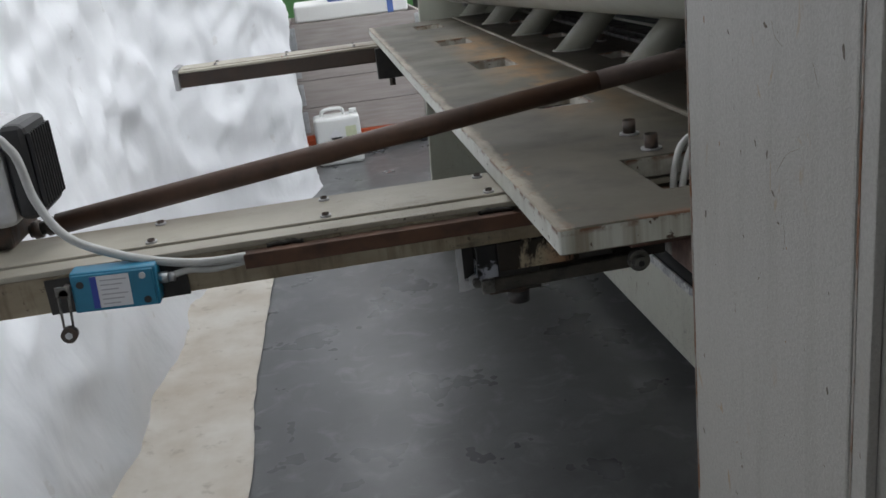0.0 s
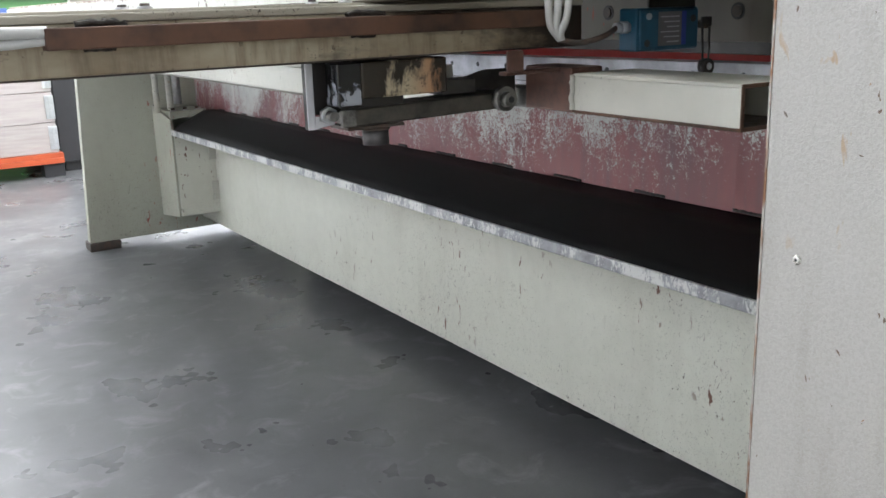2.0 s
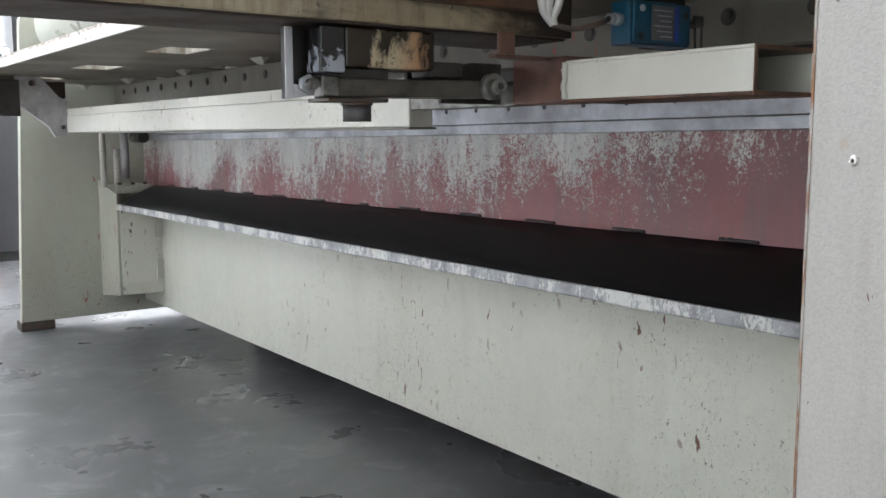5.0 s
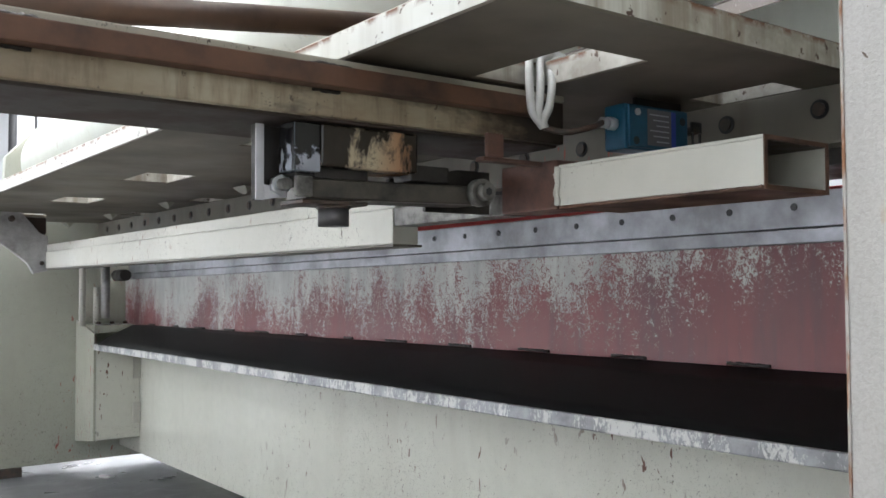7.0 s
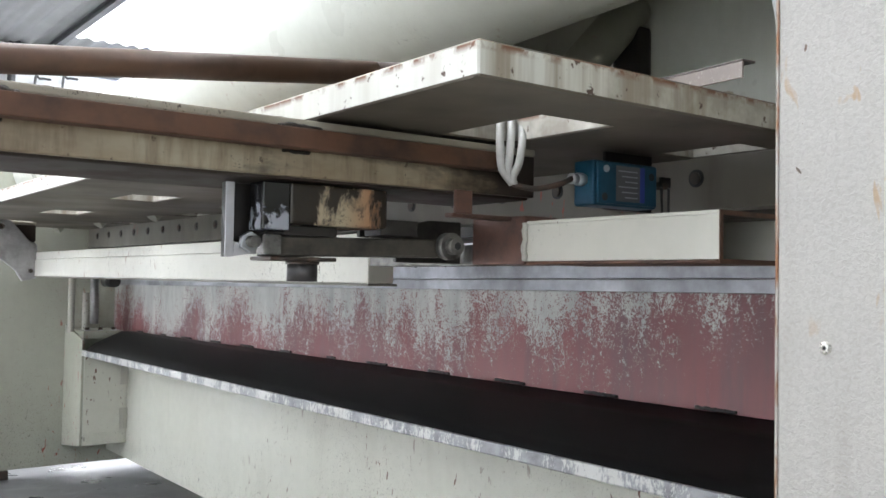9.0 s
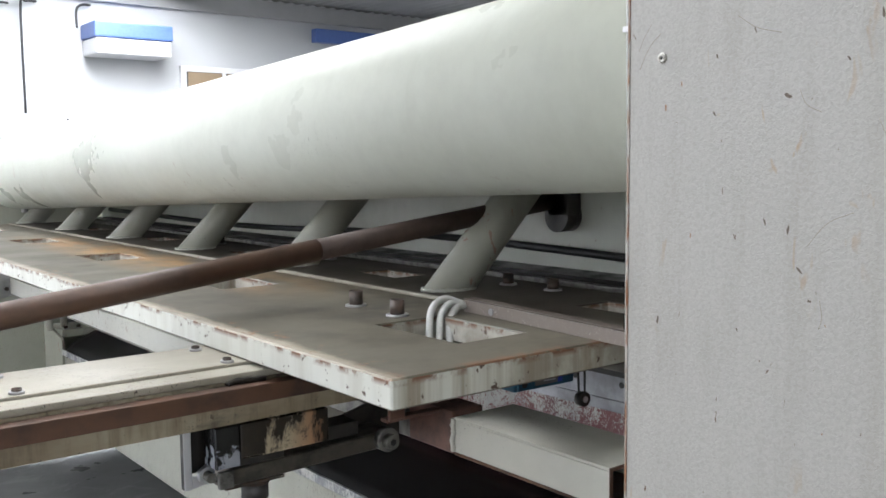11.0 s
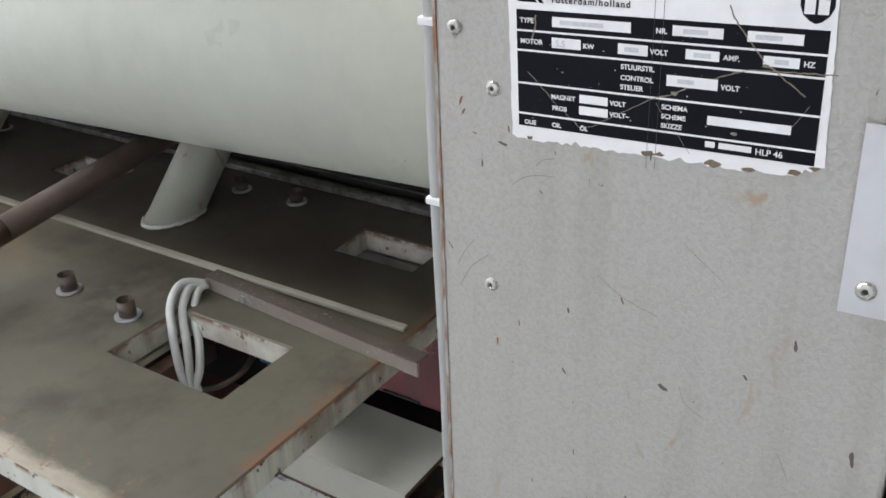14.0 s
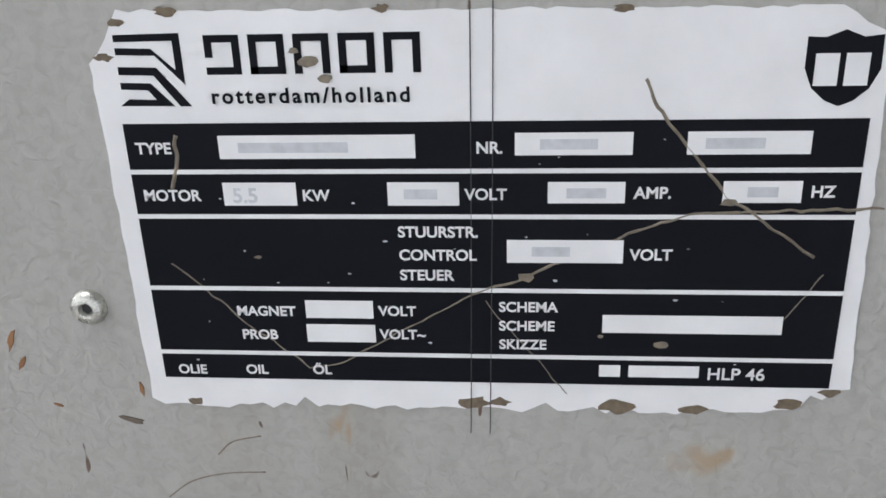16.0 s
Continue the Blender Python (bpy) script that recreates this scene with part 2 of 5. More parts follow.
def floor_material():
    n = Nodes("stained_concrete")
    big = n.ramp(n.noise(0.9, 4, 0.6), 0.32, 0.70)
    mid = n.ramp(n.noise(4.5, 4, 0.55, (1, 1, 1), 0.4), 0.36, 0.72)
    c = n.mix(big, (0.074, 0.075, 0.078), (0.155, 0.158, 0.163))
    c = n.mix(n.math("MULTIPLY", mid, 0.70), c, (0.072, 0.073, 0.076))
    c = n.mix(n.ramp(n.noise(13, 3, 0.5), 0.50, 0.76, 0, 0.4), c, (0.046, 0.046, 0.048))
    c = n.mix(n.ramp(n.noise(8, 4, 0.6, (1, 1, 1), 0.8), 0.54, 0.74, 0, 0.6), c, (0.27, 0.272, 0.276))
    c = n.mix(n.math("MULTIPLY", n.ramp(n.noise(60, 3, 0.5), 0.66, 0.70), n.ramp(n.noise(2.5, 2), 0.45, 0.6, 0, 0.3)), c, (0.03, 0.03, 0.03))
    c = n.mix(n.ramp(n.noise(140, 2), 0.3, 0.7, 0, 0.25), c, (0.07, 0.07, 0.07))
    n.bump(n.noise(25, 4, 0.5), 0.04, 0.002)
    n.bsdf.inputs["Specular IOR Level"].default_value = 0.5
    return n.done(c, n.ramp(n.noise(3, 4, 0.6), 0.3, 0.7, 0.24, 0.38))


def plate_material():
    """The thick gauge plate: enamel on its edges, oily brown dust and rust stains on the flat top."""
    n = Nodes("gauge_plate_paint")
    end = n.ramp(n.math("ABSOLUTE", n.normal(1), 0.0), 0.4, 0.6, 0.22, 0.8)
    edge = n.mix(n.math("MULTIPLY", end, n.ramp(n.noise(34, 4, 0.6, (1, 1, 0.05)), 0.44, 0.68)), (0.62, 0.62, 0.565), (0.22, 0.17, 0.11))
    nick = n.ramp(n.noise(60, 3, 0.6), 0.64, 0.68)
    edge = n.mix(n.math("MULTIPLY", n.ramp(n.axis(0), 0.09, 0.10), n.ramp(n.noise(18, 4, 0.65), 0.30, 0.62, 0.05, 0.6)), edge, (0.16, 0.115, 0.075))
    edge = n.mix(nick, edge, (0.09, 0.055, 0.04))
    edge = n.mix(n.math("MULTIPLY", n.ramp(n.axis(2), 0.990, 0.9965), n.ramp(n.noise(38, 4, 0.65), 0.44, 0.56)), edge, (0.17, 0.075, 0.04))
    top = n.mix(n.ramp(n.noise(3.2, 5, 0.6), 0.3, 0.7), (0.064, 0.054, 0.037), (0.120, 0.107, 0.078))
    top = n.mix(n.ramp(n.noise(7.0, 5, 0.65), 0.50, 0.66, 0, 0.8), top, (0.048, 0.038, 0.027))
    top = n.mix(n.ramp(n.noise(55, 4, 0.7), 0.5, 0.75, 0, 0.35), top, (0.07, 0.06, 0.045))
    band = n.math("MULTIPLY", n.ramp(n.math("ABSOLUTE", n.math("SUBTRACT", n.axis(0), 0.2), 0.0), 0.02, 0.12, 1, 0), n.ramp(n.math("ABSOLUTE", n.math("SUBTRACT", n.axis(1), 1.75), 0.0), 0.5, 1.0, 1, 0))
    top = n.mix(n.math("MULTIPLY", band, n.ramp(n.noise(8, 4, 0.6, (1, 0.5, 1)), 0.40, 0.58)), top, (0.25, 0.135, 0.045))
    # top darkened past x 0.31: pipe's shade painted into the dirty colour
    top = n.mix(n.math("MULTIPLY", n.ramp(n.axis(0), 0.31, 0.36), n.ramp(n.noise(5, 5, 0.65), 0.28, 0.55, 0.2, 0.85)), top, (0.055, 0.043, 0.033))
    near = n.math("MAXIMUM", n.math("ABSOLUTE", n.math("SUBTRACT", n.axis(0), 0.2), 0.0), n.math("ABSOLUTE", n.math("SUBTRACT", n.axis(1), 0.59), 0.0))
    top = n.mix(n.math("MULTIPLY", n.ramp(near, 0.13, 0.03), n.ramp(n.noise(16, 5, 0.65), 0.40, 0.62)), top, (0.022, 0.019, 0.016))
    worn = n.math("ADD", n.axis(0), n.math("MULTIPLY", n.math("SUBTRACT", n.noise(22, 5, 0.7, (1, 0.4, 1)), 0.5), 0.035))
    worn = n.ramp(worn, -0.041, -0.052)
    top = n.mix(n.math("MULTIPLY", worn, n.ramp(n.noise(14, 4, 0.65, (1, 0.3, 1)), 0.30, 0.58, 0.3, 0.95)), top, (0.38, 0.33, 0.26))
    spot = n.math("MULTIPLY", n.ramp(n.noise(50, 4, 0.65), 0.57, 0.63), n.ramp(n.axis(0), -0.01, -0.035))
    top = n.mix(n.math("MULTIPLY", spot, n.ramp(n.noise(3, 3), 0.4, 0.6, 0.15, 0.9)), top, (0.22, 0.105, 0.05))
    top = n.mix(n.math("MULTIPLY", n.ramp(n.axis(1), 0.268, 0.254), n.ramp(n.noise(34, 5, 0.65), 0.46, 0.58)), top, (0.15, 0.075, 0.04))
    # underside: brown dirt, with the shade below the plate painted in
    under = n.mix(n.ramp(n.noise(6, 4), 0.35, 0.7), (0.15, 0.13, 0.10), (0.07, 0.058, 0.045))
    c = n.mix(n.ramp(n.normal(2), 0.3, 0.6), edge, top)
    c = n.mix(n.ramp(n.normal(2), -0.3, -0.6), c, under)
    n.bump(n.noise(40, 4), 0.15, 0.0015)
    return n.done(c, n.ramp(n.noise(5, 4), 0.3, 0.7, 0.45, 0.62))


def bed_material():
    """Red-primed bed with the cream enamel rubbed off in ragged vertical patches and small flakes."""
    n = Nodes("flaked_red_primer")
    red = n.mix(n.ramp(n.noise(5, 5, 0.65, (1, 1, 0.25)), 0.3, 0.7), (0.27, 0.085, 0.085), (0.155, 0.065, 0.072))
    red = n.mix(n.ramp(n.noise(40, 4, 0.6, (1, 1, 0.12)), 0.5, 0.72, 0, 0.45), red, (0.12, 0.075, 0.085))
    cream = n.mix(n.ramp(n.noise(9, 5, 0.65, (1, 1, 0.3)), 0.35, 0.7), (0.60, 0.605, 0.57), (0.36, 0.365, 0.36))
    cream = n.mix(n.ramp(n.noise(70, 4, 0.6, (1, 1, 0.2)), 0.55, 0.72, 0, 0.5), cream, (0.30, 0.29, 0.28))
    fine = n.noise(270, 4, 0.8, (1, 1, 0.85), 0.4)
    coarse = n.noise(95, 4, 0.75, (0.8, 0.8, 0.8), 0.8)
    area = n.noise(5.0, 5, 0.7, (1, 1, 0.55))
    column = n.noise(26, 3, 0.6, (1, 1, 0.05))
    along = n.math("ADD", n.ramp(n.axis(1), 0.30, 1.10, -0.22, 0.0), n.ramp(n.axis(1), 1.2, 2.2, 0.0, 0.07))
    up = n.ramp(n.axis(2), 0.60, 0.76, -0.12, 0.08)
    s = n.math("ADD", n.math("ADD", n.math("MULTIPLY", fine, 0.80), n.math("MULTIPLY", coarse, 0.55)), n.math("ADD", n.math("MULTIPLY", area, 0.80), n.math("MULTIPLY", column, 0.16)))
    s = n.math("ADD", s, n.math("ADD", along, up))
    c = n.mix(n.ramp(s, 1.145, 1.185), red, cream)
    c = n.mix(n.ramp(n.noise(9, 5, 0.6, (1, 1, 0.16)), 0.58, 0.75, 0, 0.5), c, (0.10, 0.085, 0.095))
    n.bump(n.ramp(s, 1.10, 1.20), 0.25, 0.001)
    return n.done(c, n.ramp(n.noise(8, 3), 0.3, 0.7, 0.38, 0.55))


def lip_material():
    """Rounded steel lip: worn grey, with ragged remains of white enamel."""
    n = Nodes("chipped_lip")
    grain = n.noise(190, 4, 0.7, (1, 1, 0.5), 0.6)
    patch = n.noise(16, 4, 0.7, (1, 1, 0.4))
    f = n.ramp(n.math("ADD", n.math("MULTIPLY", grain, 0.6), n.math("MULTIPLY", patch, 0.8)), 0.68, 0.735)
    grey = n.mix(n.ramp(n.noise(30, 4, 0.6), 0.35, 0.65), (0.34, 0.345, 0.355), (0.20, 0.20, 0.21))
    c = n.mix(f, grey, (0.56, 0.56, 0.535))
    n.bump(f, 0.2, 0.001)
    return n.done(c, 0.42, n.ramp(f, 0, 1, 0.3, 0.0))


def smeared_material():
    """Bright milled face half covered by thick black grease with a wet sheen."""
    n = Nodes("smeared_block")
    f = n.ramp(n.math("ADD", n.noise(60, 4, 0.6, (1, 1, 0.8), 0.4), n.ramp(n.axis(2), 0.842, 0.880, -0.10, 0.16)), 0.42, 0.50)
    n.bump(f, 0.6, 0.002)
    return n.done(n.mix(f, (0.36, 0.38, 0.43), (0.006, 0.006, 0.007)), n.ramp(f, 0, 1, 0.38, 0.16), n.ramp(f, 0, 1, 0.5, 0.0))


def stained_material():
    """Oil-black block with pale scraped and rusty patches on its face."""
    n = Nodes("stained_block")
    mid = n.ramp(n.math("ABSOLUTE", n.math("ADD", n.axis(0), 0.01), 0.0), 0.02, 0.062, 0.10, -0.12)
    f = n.math("ADD", n.math("ADD", n.noise(30, 5, 0.7, (1, 1, 0.6), 0.5), mid), n.ramp(n.axis(2), 0.85, 0.89, 0.04, -0.06))
    pale = n.mix(n.ramp(n.axis(0), -0.02, 0.035), (0.44, 0.36, 0.24), (0.34, 0.12, 0.03))
    c = n.mix(n.ramp(f, 0.50, 0.60), (0.022, 0.016, 0.011), pale)
    c = n.mix(n.ramp(n.noise(120, 4, 0.7), 0.55, 0.65, 0, 0.7), c, (0.03, 0.02, 0.012))
    n.bump(n.noise(120, 4), 0.3, 0.001)
    return n.done(c, n.ramp(f, 0.5, 0.6, 0.25, 0.6))


def wood_material():
    n = Nodes("grey_boards")
    g = n.noise(18, 5, 0.6, (0.25, 1, 3))
    c = n.mix(n.ramp(g, 0.3, 0.7), (0.40, 0.37, 0.35), (0.27, 0.24, 0.225))
    oi = n.t.nodes.new("ShaderNodeObjectInfo")
    c = n.mix(n.ramp(oi.outputs["Random"], 0, 1, 0, 0.35), c, (0.48, 0.42, 0.40))
    n.bump(g, 0.2, 0.002)
    return n.done(c, 0.75)


def tarp_material():
    n = Nodes("white_tarpaulin")
    g = n.noise(1.5, 6, 0.6)
    c = n.mix(n.ramp(g, 0.3, 0.7), (0.86, 0.875, 0.90), (0.78, 0.795, 0.82))
    c = n.mix(n.ramp(n.noise(11, 4, 0.6), 0.66, 0.72, 0, 0.25), c, (0.4, 0.36, 0.3))
    n.bump(n.math("ADD", n.noise(3.5, 4, 0.5, (1, 1, 0.7), 0.2), n.math("MULTIPLY", n.cells(2.6, (1, 1.2, 0.8)), 0.7)), 0.6, 0.04)
    return n.done(c, n.ramp(g, 0.3, 0.7, 0.36, 0.5))


def skirt_material():
    n = Nodes("soiled_tarpaulin")
    c = n.mix(n.ramp(n.noise(3, 5, 0.6), 0.3, 0.7), (0.72, 0.69, 0.63), (0.50, 0.43, 0.34))
    c = n.mix(n.ramp(n.noise(16, 4, 0.6), 0.60, 0.72, 0, 0.5), c, (0.28, 0.23, 0.17))
    n.bump(n.noise(14, 5), 0.3, 0.006)
    return n.done(c, 0.6)


FLOOR, PLATE, BED, LIP, WOOD, TARP, SKIRT = floor_material(), plate_material(), bed_material(), lip_material(), wood_material(), tarp_material(), skirt_material()
CHUTE = plain("black_chute", (0.009, 0.0088, 0.009), 0.5, 0, 0.5, 9, 0.08, 0.22)
BLIND = plain("tan_blind", (0.30, 0.22, 0.14), 0.7, 0, 0.4, 3)
GLASS = plain("office_glass", (0.16, 0.15, 0.14), 0.12, 0, 0.3, 1)


# ---- builders ----
def thing(name, label, category, group=""):
    return tagged(new(name), label, category, group)


def part(name, bm, material, parent=None, label=""):
    me = bpy.data.meshes.new(name)
    bm.normal_update()
    bm.to_mesh(me)
    bm.free()
    me.materials.append(material)
    ob = new(name, me)
    ob.parent = parent
    return tagged(ob, label)


def setting(name, bm, material, label, category):
    return tagged(part(name, bm, material), label, category, kind="structure")


def box(x0, x1, y0, y1, z0, z1, bevel=0.0, seg=2):
    bm = bmesh.new()
    bmesh.ops.create_cube(bm, size=1, matrix=Matrix.Translation(((x0 + x1) / 2, (y0 + y1) / 2, (z0 + z1) / 2)) @ Matrix.Diagonal((x1 - x0, y1 - y0, z1 - z0, 1)))
    if bevel:
        bmesh.ops.bevel(bm, geom=bm.edges[:], offset=bevel, segments=seg, affect="EDGES", profile=0.6)
    return bm


def join(*bms):
    out = bms[0]
    for b in bms[1:]:
        me = bpy.data.meshes.new("tmp")
        b.to_mesh(me)
        b.free()
        out.from_mesh(me)
        bpy.data.meshes.remove(me)
    return out


def rod(a, b, r, seg=24, r2=None):
    a, b = Vector(a), Vector(b)
    bm = bmesh.new()
    m = Matrix.Translation((a + b) / 2) @ (b - a).to_track_quat("Z", "Y").to_matrix().to_4x4()
    bmesh.ops.create_cone(bm, cap_ends=True, segments=seg, radius1=r, radius2=r if r2 is None else r2, depth=(b - a).length, matrix=m)
    for f in bm.faces:
        f.smooth = len(f.verts) == 4
    return bm


def tube(points, r, seg=10, steps=6):
    """A round tube along a smooth curve through the points."""
    pts = [Vector(p) for p in points]
    ext = [2 * pts[0] - pts[1]] + pts + [2 * pts[-1] - pts[-2]]
    path = []
    for i in range(1, len(ext) - 2):
        p0, p1, p2, p3 = ext[i - 1:i + 3]
        for k in range(steps):
            t = k / steps
            path.append(0.5 * (2 * p1 + (p2 - p0) * t + (2 * p0 - 5 * p1 + 4 * p2 - p3) * t * t + (3 * p1 - p0 - 3 * p2 + p3) * t ** 3))
    path.append(pts[-1])
    bm = bmesh.new()
    rings, side = [], None
    for i, p in enumerate(path):
        d = (path[min(i + 1, len(path) - 1)] - path[max(i - 1, 0)]).normalized()
        side = (side - d * side.dot(d)).normalized() if side else d.orthogonal().normalized()
        up = d.cross(side)
        rings.append([bm.verts.new(p + r * (math.cos(a) * side + math.sin(a) * up)) for a in (2 * math.pi * k / seg for k in range(seg))])
    for a, b in zip(rings, rings[1:]):
        for k in range(seg):
            bm.faces.new((a[k], a[(k + 1) % seg], b[(k + 1) % seg], b[k])).smooth = True
    bm.faces.new(rings[0][::-1]), bm.faces.new(rings[-1])
    return bm


def plate_with_holes(x0, x1, y0, y1, z0, z1, holes, bevel=0.0015):
    """A thick horizontal plate with rectangular holes (x0, x1, y0, y1) cut right through."""
    xs = sorted({x0, x1, *(h[0] for h in holes), *(h[1] for h in holes)})
    ys = sorted({y0, y1, *(h[2] for h in holes), *(h[3] for h in holes)})
    bm = bmesh.new()
    for xa, xb in zip(xs, xs[1:]):
        for ya, yb in zip(ys, ys[1:]):
            mx, my = (xa + xb) / 2, (ya + yb) / 2
            if any(h[0] < mx < h[1] and h[2] < my < h[3] for h in holes):
                continue
            bm.faces.new([bm.verts.new(c) for c in ((xa, ya, z1), (xb, ya, z1), (xb, yb, z1), (xa, yb, z1))])
    bmesh.ops.remove_doubles(bm, verts=bm.verts[:], dist=1e-5)
    r = bmesh.ops.extrude_face_region(bm, geom=bm.faces[:])
    for v in r["geom"]:
        if isinstance(v, bmesh.types.BMVert):
            v.co.z = z0
    bmesh.ops.recalc_face_normals(bm, faces=bm.faces[:])
    sharp = [e for e in bm.edges if len(e.link_faces) == 2 and e.calc_face_angle(0) > 1]
    bmesh.ops.bevel(bm, geom=sharp, offset=bevel, segments=1, affect="EDGES")
    return bm


def prism(outline, axis, lo, hi, bevel=0.0):
    """A flat outline in the two other axes, extruded along axis ('x', 'y' or 'z') from lo to hi."""
    k = "xyz".index(axis)
    bm = bmesh.new()
    put = lambda a, b, c: [(c, a, b), (a, c, b), (a, b, c)][k]
    f = bm.faces.new([bm.verts.new(put(a, b, lo)) for a, b in outline])
    r = bmesh.ops.extrude_face_region(bm, geom=[f])
    for v in r["geom"]:
        if isinstance(v, bmesh.types.BMVert):
            v.co[k] = hi
    bmesh.ops.recalc_face_normals(bm, faces=bm.faces[:])
    if bevel:
        bmesh.ops.bevel(bm, geom=bm.edges[:], offset=bevel, segments=1, affect="EDGES")
    return bm


def socket_bolt(p, d, r=0.009, h=0.016):
    """A socket-head bolt standing on p and pointing along d: knurled head with a hexagon socket, and a washer."""
    d = Vector(d).normalized()
    p = Vector(p)
    head = rod(p, p + d * h, r, 18)
    top = max((f for f in head.faces if len(f.verts) > 4), key=lambda f: f.calc_center_median().dot(d))
    bmesh.ops.inset_region(head, faces=[top], thickness=r * 0.42)
    bmesh.ops.translate(head, verts=top.verts[:], vec=-d * h * 0.5)
    return head, rod(p - d * 0.0005, p + d * 0.003, r * 1.55, 18)


def bolt(parent, p, d, r=0.009, h=0.016, material=None, washer=None):
    head, ring = socket_bolt(p, d, r, h)
    b = part("bolt", head, material or BOLT, parent)
    part("washer", ring, washer or STEEL, b)
    return b


def dome_screw(parent, p, d, r=0.0045):
    """A button-headed zinc screw: a polished dome with a dark hexagon recess."""
    p, d = Vector(p), Vector(d).normalized()
    bm = bmesh.new()
    m = Matrix.Translation(p) @ d.to_track_quat("Z", "Y").to_matrix().to_4x4()
    rings = []
    for rad, h in ((1.0, 0.0), (1.0, 0.10), (0.97, 0.22), (0.88, 0.36), (0.72, 0.47), (0.52, 0.53), (0.40, 0.545), (0.36, 0.50), (0.33, 0.12)):
        rings.append([bm.verts.new(m @ Vector((r * rad * math.cos(a), r * rad * math.sin(a), r * h))) for a in (k * math.pi / 12 for k in range(24))])
    for a, b in zip(rings, rings[1:]):
        for k in range(24):
            bm.faces.new((a[k], a[(k + 1) % 24], b[(k + 1) % 24], b[k])).smooth = True
    bm.faces.new(rings[-1])
    s = part("screw", bm, SCREW, parent)
    part("recess", rod(p + d * r * 0.14, p + d * r * 0.30, r * 0.30, 6), BLACK, s)
    return s


def weld(points, r, seed):
    """A lumpy weld bead along the points, in one piece."""
    rnd = random.Random(seed)
    pts = []
    for p, q in zip(points, points[1:]):
        p, q = Vector(p), Vector(q)
        n = max(2, int((q - p).length / (r * 1.5)))
        pts += [p.lerp(q, k / n) + Vector([rnd.uniform(-0.25, 0.25) * r for _ in range(3)]) for k in range(n)]
    bm = tube(pts + [Vector(points[-1])], r, 8, 2)
    for v in bm.verts:
        v.co += Vector((noise.noise(v.co * 400), noise.noise(v.co * 430 + Vector((7, 0, 0))), noise.noise(v.co * 380))) * r * 0.5
    return bm


# ---- the hall ----
x0, x1, y0, y1, hh = HALL
setting("floor", box(x0, x1, y0, y1, -0.1, 0), FLOOR, "grey stained concrete workshop floor with dark oil blotches", "floor")
setting("wall_west", box(x0 - 0.2, x0, y0, y1, 0, hh), WALL, "plain white workshop wall", "wall")
setting("wall_east", box(x1, x1 + 0.2, y0, y1, 0, hh), WALL, "plain white workshop wall", "wall")
setting("wall_south", join(box(x0, DOOR[0], y0 - 0.2, y0, 0, hh), box(DOOR[1], x1, y0 - 0.2, y0, 0, hh), box(DOOR[0], DOOR[1], y0 - 0.2, y0, DOOR[2], hh)), WALL, "plain white workshop wall", "wall")
north = setting("wall_north", box(x0, x1, y1, y1 + 0.2, 0, hh + 0.085), WALL, "white workshop wall with black pipes and a window band", "wall")


def corrugated(xa, xb, ya, yb, z, pitch=0.18, depth=0.035):
    """Roof sheet with rounded waves running along y."""
    bm = bmesh.new()
    n = max(2, int((xb - xa) / pitch * 6))
    rows = []
    for zz in (0, 0.004):
        for y in (ya, yb):
            rows.append([bm.verts.new((xa + (xb - xa) * i / n, y, z + zz + depth * 0.5 * math.cos(2 * math.pi * i / 6))) for i in range(n + 1)])
    for a, b, s in ((rows[0], rows[1], 1), (rows[2], rows[3], -1)):
        for i in range(n):
            f = (a[i], a[i + 1], b[i + 1], b[i])
            bm.faces.new(f if s < 0 else f[::-1]).smooth = True
    return bm


edges = [x0] + [v for a, b, _, _ in SKYLIGHTS for v in (a, b)] + [x1]
roof = corrugated(edges[0], edges[1], y0, y1, hh)
for a, b in zip(edges[2::2], edges[3::2]):
    roof = join(roof, corrugated(a, b, y0, y1, hh))
for a, b, c, _ in SKYLIGHTS:
    roof = join(roof, corrugated(a, b, 11.15, y1, hh))
    if c > y0:
        roof = join(roof, corrugated(a, b, y0, c, hh))
setting("ceiling", roof, ROOF, "pale corrugated roof sheets with open skylight strips", "ceiling")
setting("trim_north", box(x0, x1, 11.9, 11.998, 3.38, hh - 0.03, 0.004), ROOF, "grey steel band along the top of the wall", "trim")
glow = bpy.data.materials.new("bright_sky")
glow.use_nodes = True
glow.node_tree.nodes["Principled BSDF"].inputs["Emission Color"].default_value = (0.97, 0.98, 1, 1)
glow.node_tree.nodes["Principled BSDF"].inputs["Emission Strength"].default_value = 1.4
for i, (a, b, c, _) in enumerate(SKYLIGHTS):
    setting(f"skylight_{i + 1}", box(a - 0.1, b + 0.1, c - 0.1, y1 + 0.2, hh + 0.09, hh + 0.1), glow, "milky daylit rooflight strip", "skylight")
for i, x in enumerate((-1.45, 0.55, 2.32, 4.4)):
    setting(f"roof_beam_{i + 1}", join(box(x - 0.04, x + 0.04, y0, 11.89, hh - 0.055, hh - 0.045), box(x - 0.004, x + 0.004, y0, 11.89, hh - 0.12, hh - 0.055), box(x - 0.04, x + 0.04, y0, 11.89, hh - 0.13, hh - 0.12)), BEAM, "grey steel purlin below the roof sheets", "beam")
